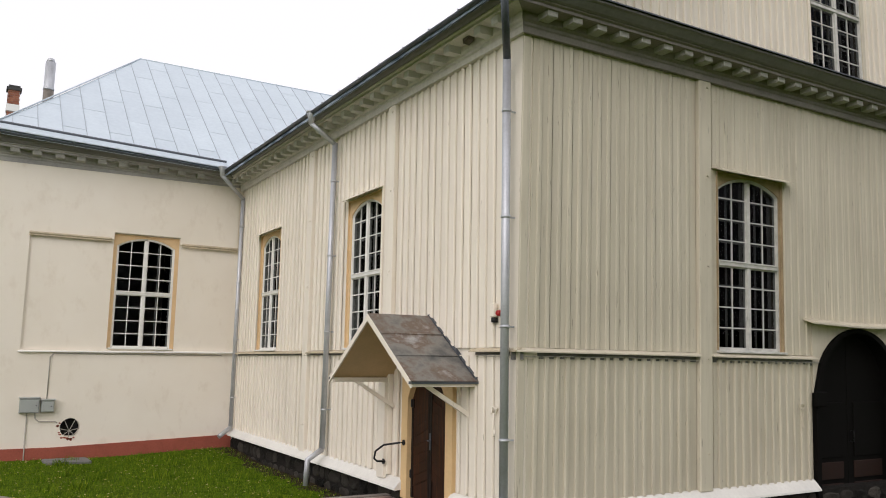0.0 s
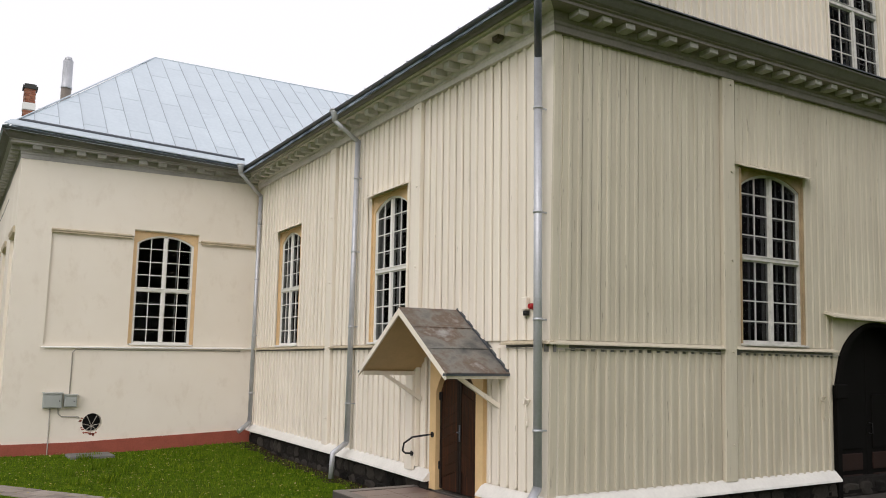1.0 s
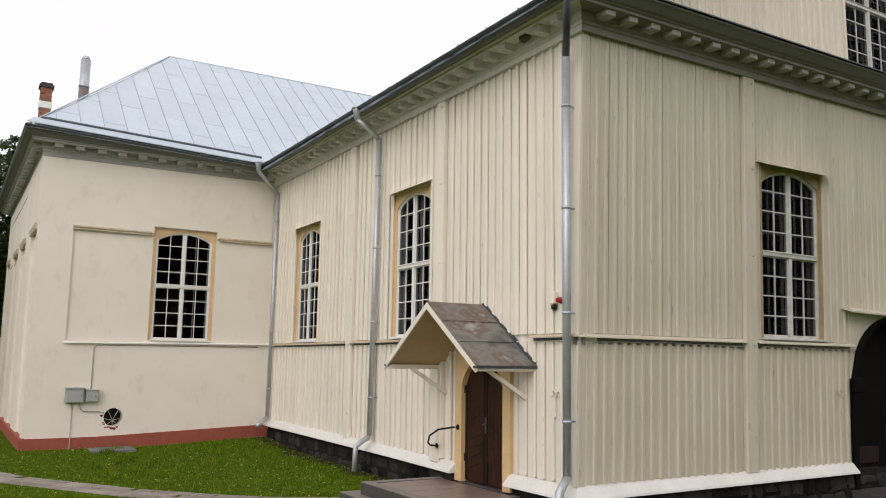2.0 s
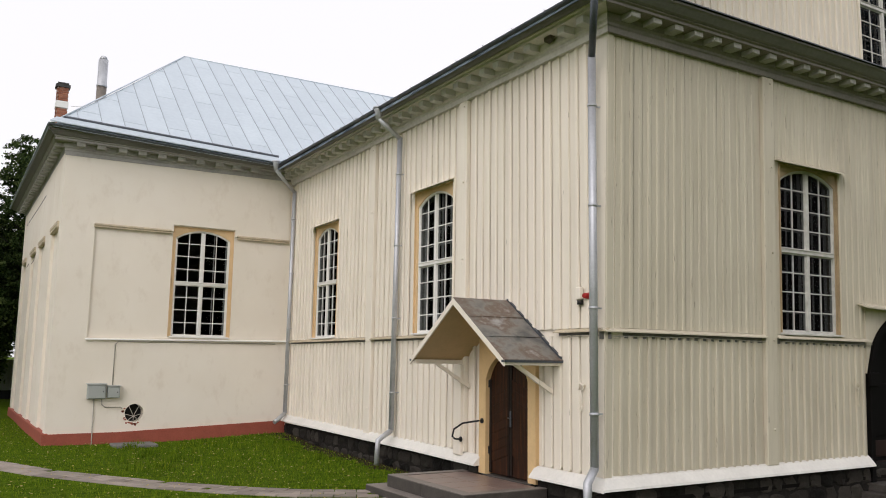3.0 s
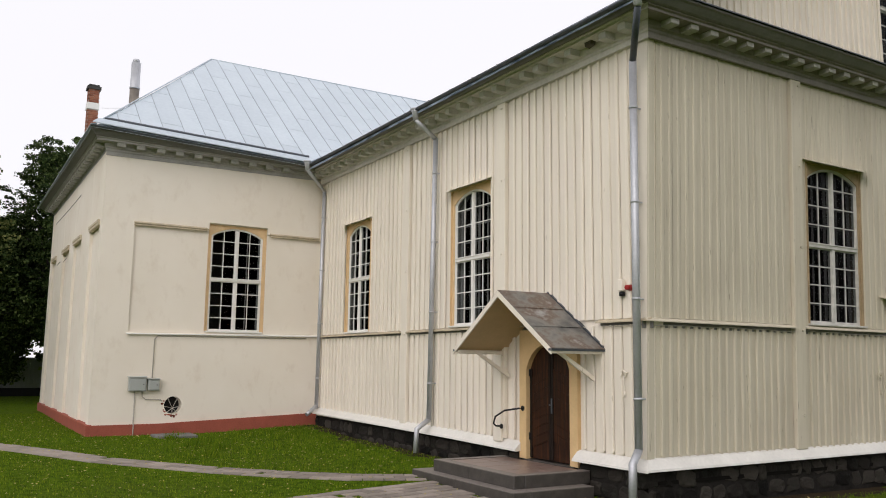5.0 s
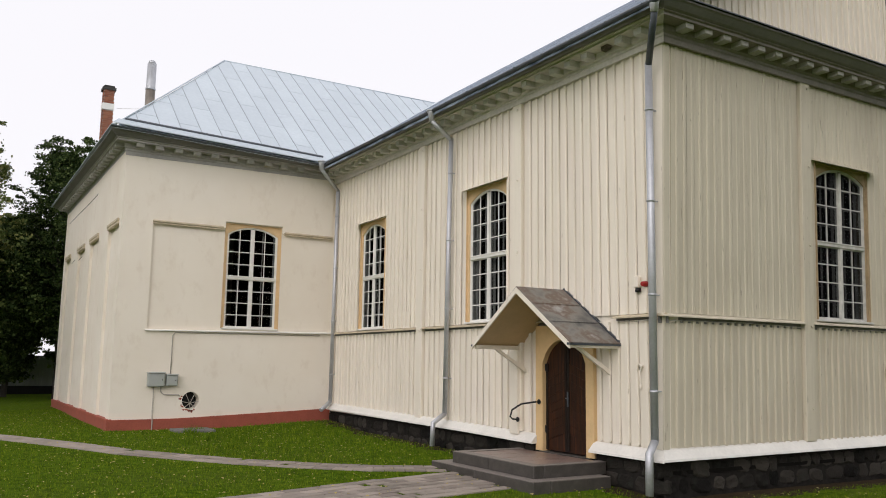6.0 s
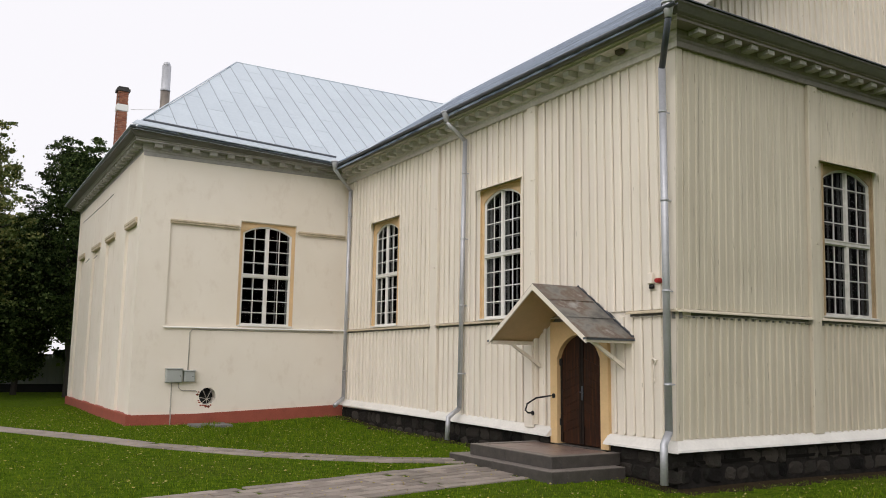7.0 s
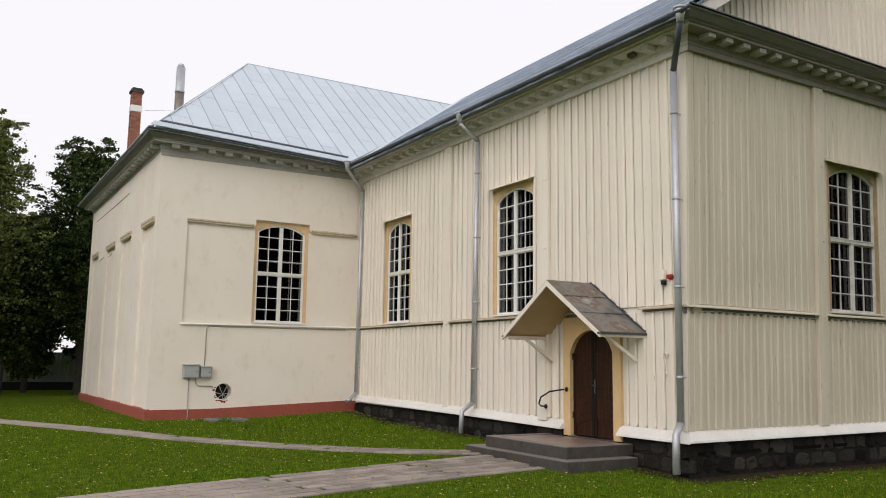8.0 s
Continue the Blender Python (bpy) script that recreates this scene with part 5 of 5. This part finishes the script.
# stone foundation
r = random.Random(12)
found_side = thing("foundation_side", "dark fieldstone foundation under the boarded side wall", "foundation", SIDE, "", "structure")
found_front = thing("foundation_front", "dark fieldstone foundation under the entrance front", "foundation", FACE, "", "structure")
stone_meshes = []
for k in range(7):
    bm = bmesh.new()
    bmesh.ops.create_icosphere(bm, subdivisions=2, radius=0.5)
    for v in bm.verts:
        v.co.x = max(-0.42, min(0.42, v.co.x * 1.15)) + r.uniform(-.05, .05)
        v.co.z = max(-0.40, min(0.40, v.co.z * 1.15)) + r.uniform(-.03, .03)
        v.co.y = max(-0.40, v.co.y) + r.uniform(-.09, .09)
    stone_meshes.append(mesh_of("stone", bm, STONE))
MORTAR = plain("dark_mortar", (0.022, 0.020, 0.018), 0.95, 0.5, 9.0, 0, 1.0, (1, 1, 1), 0.05)
for par, a, b in ((found_side, -14.0, -0.22), (found_front, 0.0, 15.9)):
    bm = bmesh.new()
    for c, d, top in (((a, -3.58, 0.56), (-3.575, -1.875, 0.38), (-1.87, b, 0.56)) if par == found_side else ((a, b, 0.56),)):
        box(bm, c, d, 0.0, 0.30, -0.4, top)
    part("mortar_bed", bm, MORTAR, par)
    for row in range(2):
        u = a + 0.05 - (0.2 if row else 0)
        while u < b - 0.1:
            w, h = r.uniform(0.28, 0.62), r.uniform(0.29, 0.36)
            if par == found_side and row and -3.9 < u < -1.9:
                u += w * 0.92
                continue
            ob = piece("stone", r.choice(stone_meshes), par, Matrix.Translation((u + w / 2, 0.06, 0.10 + row * 0.27)) @ Matrix.Rotation(r.uniform(-.15, .15), 4, "Y") @ Matrix.Diagonal((w * 1.05, r.uniform(.18, .26), h, 1)))
            u += w * 0.92


# ---- paving ----
def strip(line, half):
    """Plan polygons along a line of (x, y) points."""
    out = []
    for (x0, y0), (x1, y1) in zip(line, line[1:]):
        d = Vector((x1 - x0, y1 - y0)).normalized()
        out.append(((x0, y0), d, math.hypot(x1 - x0, y1 - y0), half))
    return out


paving = thing("paved_path", "worn brownish concrete-paver path through the lawn", "path", None, "", "structure")
PATH_LINES = (([(-2.0, 4.2), (-3.2, 4.75), (-4.2, 5.6), (-5.1, 6.6), (-6.87, 9.0), (-9.92, 15.0), (-13.4, 22.0)], 0.40), ([(-1.9, 2.8), (-3.6, 2.55), (-6.4, 1.9), (-11.5, 0.8)], 0.95))
bm = bmesh.new()
bbox(bm, -0.190, 0.190, -0.109, 0.109, -0.06, 0.0, 0.007)
paver_me = mesh_of("paver", bm, PAVER)
far_pavers = []
count = 0
taken = set()
for line, half in PATH_LINES:
    for (x0, y0), d, length, hw in strip(line, half):
        n = Vector((-d.y, d.x))
        rows = int(round(2 * hw / 0.235))
        k = int(length / 0.395) + 1
        for i in range(k):
            for j in range(rows):
                p = Vector((x0, y0)) + d * (i * 0.395 + (0.197 if j % 2 else 0)) + n * (-hw + 0.117 + 0.235 * j)
                cell = (round(p.x / 0.24), round(p.y / 0.24))
                if (p.x > -1.88 and 1.3 < p.y < 4.6) or cell in taken:
                    continue
                taken.add(cell)
                m = Matrix.Translation((p.x, p.y, ground_z(p.x, p.y) + 0.022 + r.uniform(-.004, .004))) @ Matrix.Rotation(math.atan2(d.y, d.x) + r.uniform(-.02, .02), 4, "Z")
                if count < 300 and p.y < 9 and p.x > -7.5:
                    piece("paver", paver_me, paving, m)
                    count += 1
                else:
                    far_pavers.append(m)
verts, faces = [], []
src = [v.co.copy() for v in paver_me.vertices]
src_f = [tuple(p.vertices) for p in paver_me.polygons]
for m in far_pavers:
    o = len(verts)
    verts += [m @ v for v in src]
    faces += [tuple(i + o for i in f) for f in src_f]
me = bpy.data.meshes.new("pavers")
me.from_pydata(verts, [], faces)
me.materials.append(PAVER)
pav = new("pavers", me)
pav.parent = paving
tagged(pav, "", "", "", "stuff")

# drain slab by the wing
drain = thing("drain_cover", "weathered grey stone slab lying by the plinth", "slab", pose(-4.35, 13.25, ground_z(-4.35, 13.25), 0, 0, 2))
for i in range(2):
    bm = bmesh.new()
    bbox(bm, -0.52, 0.52, -0.42 + 0.42 * i, -0.01 + 0.42 * i, -0.02, 0.07, 0.02)
    part("slab", bm, plain("pale_stone", (0.17, 0.165, 0.155), 0.85, 0.2, 5.0) if i == 0 else bpy.data.materials["pale_stone"], drain)

# ---- grass blades and fallen leaves ----
def on_path(x, y):
    for line, half in PATH_LINES:
        for (x0, y0), d, length, hw in strip(line, half):
            v = Vector((x - x0, y - y0))
            t, s = v.dot(d), abs(v.x * d.y - v.y * d.x)
            if -0.1 < t < length + 0.1 and s < hw + 0.02:
                return True
    return (x > -1.88 and 1.3 < y < 4.6) or x > 6.4


r = random.Random(31)
verts, faces = [], []
def blade(x, y, h, w):
    z = ground_z(x, y) - 0.005
    a = r.uniform(0, 6.28)
    lx, ly = r.uniform(-.4, .4) * h, r.uniform(-.4, .4) * h
    o = len(verts)
    verts.extend([(x - w * math.cos(a), y - w * math.sin(a), z), (x + w * math.cos(a), y + w * math.sin(a), z), (x + lx, y + ly, z + h)])
    faces.append((o, o + 1, o + 2))


def inside_building(x, y):
    return (x > -0.12 and y > -0.05) or (x > WING_X - 0.15 and y > WING_Y - 0.1)


n = 0
while n < 150000:
    x, y = r.uniform(-14, 6.5), r.uniform(-4, 24)
    if inside_building(x, y) or on_path(x, y):
        continue
    h = r.uniform(0.02, 0.055)
    if x > -5 and y > 6 and r.random() < 0.3:
        h *= 1.7
    blade(x, y, h, 0.006 + 0.004 * r.random())
    n += 1
for k in range(26):
    cx0, cy0 = r.uniform(-5.2, -1.0), r.uniform(8.5, 13.2)
    for q in range(60):
        blade(cx0 + r.gauss(0, .09), cy0 + r.gauss(0, .09), r.uniform(.08, .22), 0.010)
me = bpy.data.meshes.new("grass")
me.from_pydata(verts, [], faces)
me.materials.append(BLADE)
tagged(new("grass", me), "short green lawn grass with taller tufts", "grass", "", "stuff")
verts, faces = [], []
for k in range(4200):
    x, y = r.uniform(-14, 4), r.uniform(-2, 22)
    if inside_building(x, y):
        continue
    z, a, s = ground_z(x, y) + r.uniform(.03, .05), r.uniform(0, 6.28), r.uniform(.009, .020)
    o = len(verts)
    for i in range(5):
        q = a + 1.257 * i
        verts.append((x + s * math.cos(q) * (2.2 if i == 0 else 1), y + s * math.sin(q), z + r.uniform(-.01, .01)))
    faces.append(tuple(range(o, o + 5)))
me = bpy.data.meshes.new("fallen_leaves")
me.from_pydata(verts, [], faces)
me.materials.append(YELLOW_LEAF)
tagged(new("fallen_leaves", me), "small yellow leaves scattered over the lawn", "leaves", "", "stuff")


# ---- trees ----
def tree(x, y, height, spread, seed, leaf_mat, label, leaves=16000, low=0.22, size=0.20, fat=1.0, limbs=64, up=0.05):
    r = random.Random(seed)
    t = thing("tree", label, "tree", pose(x, y, ground_z(x, y)))
    bm = bmesh.new()
    lean = Vector((r.uniform(-.03, .03), r.uniform(-.03, .03), 1))
    pts = [lean * (height * 0.92 * i / 7) + Vector((r.uniform(-.12, .12), r.uniform(-.12, .12), 0)) * (i > 0) for i in range(8)]
    tube(bm, [pts[0] - Vector((0, 0, .3)), *pts], height * 0.019, 10, 0.03)
    part("trunk", bm, BARK, t)
    bm = bmesh.new()
    clumps = []
    for i in range(limbs):
        f = low + (0.97 - low) * (i + r.random()) / limbs
        base = lean * (height * f * 0.90)
        reach = spread * (math.sin(math.pi * min(1, (1.02 - f) / (1.02 - low) * 0.92 + 0.06)) ** 0.7) * r.uniform(0.5, 1.12) * (1 - 0.55 * max(0, (f - 0.55) / 0.45))
        a = i * 2.4 + r.uniform(-.5, .5)
        tip = base + Vector((math.cos(a) * reach, math.sin(a) * reach, reach * r.uniform(up, up * 1.4 + 0.45)))
        mid = base.lerp(tip, 0.5) + Vector((0, 0, reach * 0.08))
        tube(bm, [base, mid, tip], 0.035 + 0.05 * (1 - f), 5, 0.012)
        for k in range(5):
            q = base.lerp(tip, 0.38 + 0.62 * k / 4) + Vector((r.gauss(0, .3), r.gauss(0, .3), r.gauss(0, .25)))
            clumps.append((q, fat * 0.34 + 0.40 * r.random() + 0.03 * reach))
        # young shoots stand out of the outline
        for k in range(3):
            d = (tip - base).normalized() * r.uniform(.1, .5) + Vector((r.gauss(0, .25), r.gauss(0, .25), r.uniform(.15, .9)))
            clumps.append((tip + d, r.uniform(.14, .26)))
    part("limbs", bm, BARK, t)
    verts, faces = [], []
    for k in range(leaves):
        c, rad = clumps[r.randrange(len(clumps))]
        d = Vector((max(-2, min(2, r.gauss(0, 1))), max(-2, min(2, r.gauss(0, 1))), r.uniform(-1, 1) * 0.8)) * rad * 0.66
        p = c + d
        nrm = Vector((r.gauss(0, 1), r.gauss(0, 1), r.gauss(0.6, 1))).normalized()
        u = nrm.orthogonal().normalized()
        v = nrm.cross(u)
        s = size * r.uniform(.6, 1.25)
        o = len(verts)
        for a, b in ((-.5, 0), (-.1, -.42), (.6, 0), (-.1, .42)):
            verts.append(p + u * a * s + v * b * s)
        faces.append((o, o + 1, o + 2, o + 3))
    me = bpy.data.meshes.new("crown")
    me.from_pydata(verts, [], faces)
    me.materials.append(leaf_mat)
    c = new("crown", me)
    c.parent = t
    return t


tree(-5.25, 37.5, 14.6, 2.25, 3, LEAF, "tall dark green maple with dense uneven crown", 55000, 0.23, 0.125, 0.30, 120, 0.45)
tree(-10.7, 34.5, 14.3, 2.9, 8, LEAF_LIGHT, "linden with yellowing green crown", 62000, 0.18, 0.14, 0.55, 140, 0.4)
tree(-7.4, 43.5, 10.5, 3.4, 25, LEAF, "dark green maple close before the fence", 60000, 0.13, 0.20, 0.9, 100, 0.08)
tree(-9.0, 37.0, 9.4, 2.5, 5, LEAF, "smaller dark green maple between taller trees", 40000, 0.24, 0.17, 0.8, 80, 0.1)
tree(-15.5, 42.0, 12.0, 5.0, 15, LEAF, "dark green maple at the lawn's edge", 24000, 0.14, 0.26)
tree(-3.0, 44.0, 11.0, 4.6, 16, LEAF, "dark green maple behind the wing", 24000, 0.14, 0.26)
# maples out of view, added to dim the wing's end wall
for x, y, s in ((-17.5, 20.5, 31), (-18.0, 28.0, 32)):
    tree(x, y, 13.0, 3.6, s, LEAF, "added unseen maple that shades the wing's end", 20000, 0.16, 0.30)
# maples out of view, added to cut the light on the entrance front
for x, y, s in ((6.0, -15.0, 21), (14.0, -16.0, 22)):
    tree(x, y, 14.0, 5.0, s, LEAF, "added unseen broad maple that shades the entrance front", 20000, 0.18, 0.36)

# boundary wall behind the lawn
bound = thing("boundary_fence", "grey boarded fence on a black base behind the trees", "fence", pose(-26, 47, -0.22))
bm = bmesh.new()
bbox(bm, 0, 26, -0.1, 0.2, -0.3, 0.55, 0.02)
part("base", bm, BLACK, bound, "black base")
bm = bmesh.new()
bbox(bm, -0.117, 0.117, -0.015, 0.015, 0, 1.85, 0.006)
fb = mesh_of("board", bm, FAR_WALL)
for i in range(108):
    piece("board", fb, bound, pose(0.1 + i * 0.24, 0.05, 0.55))
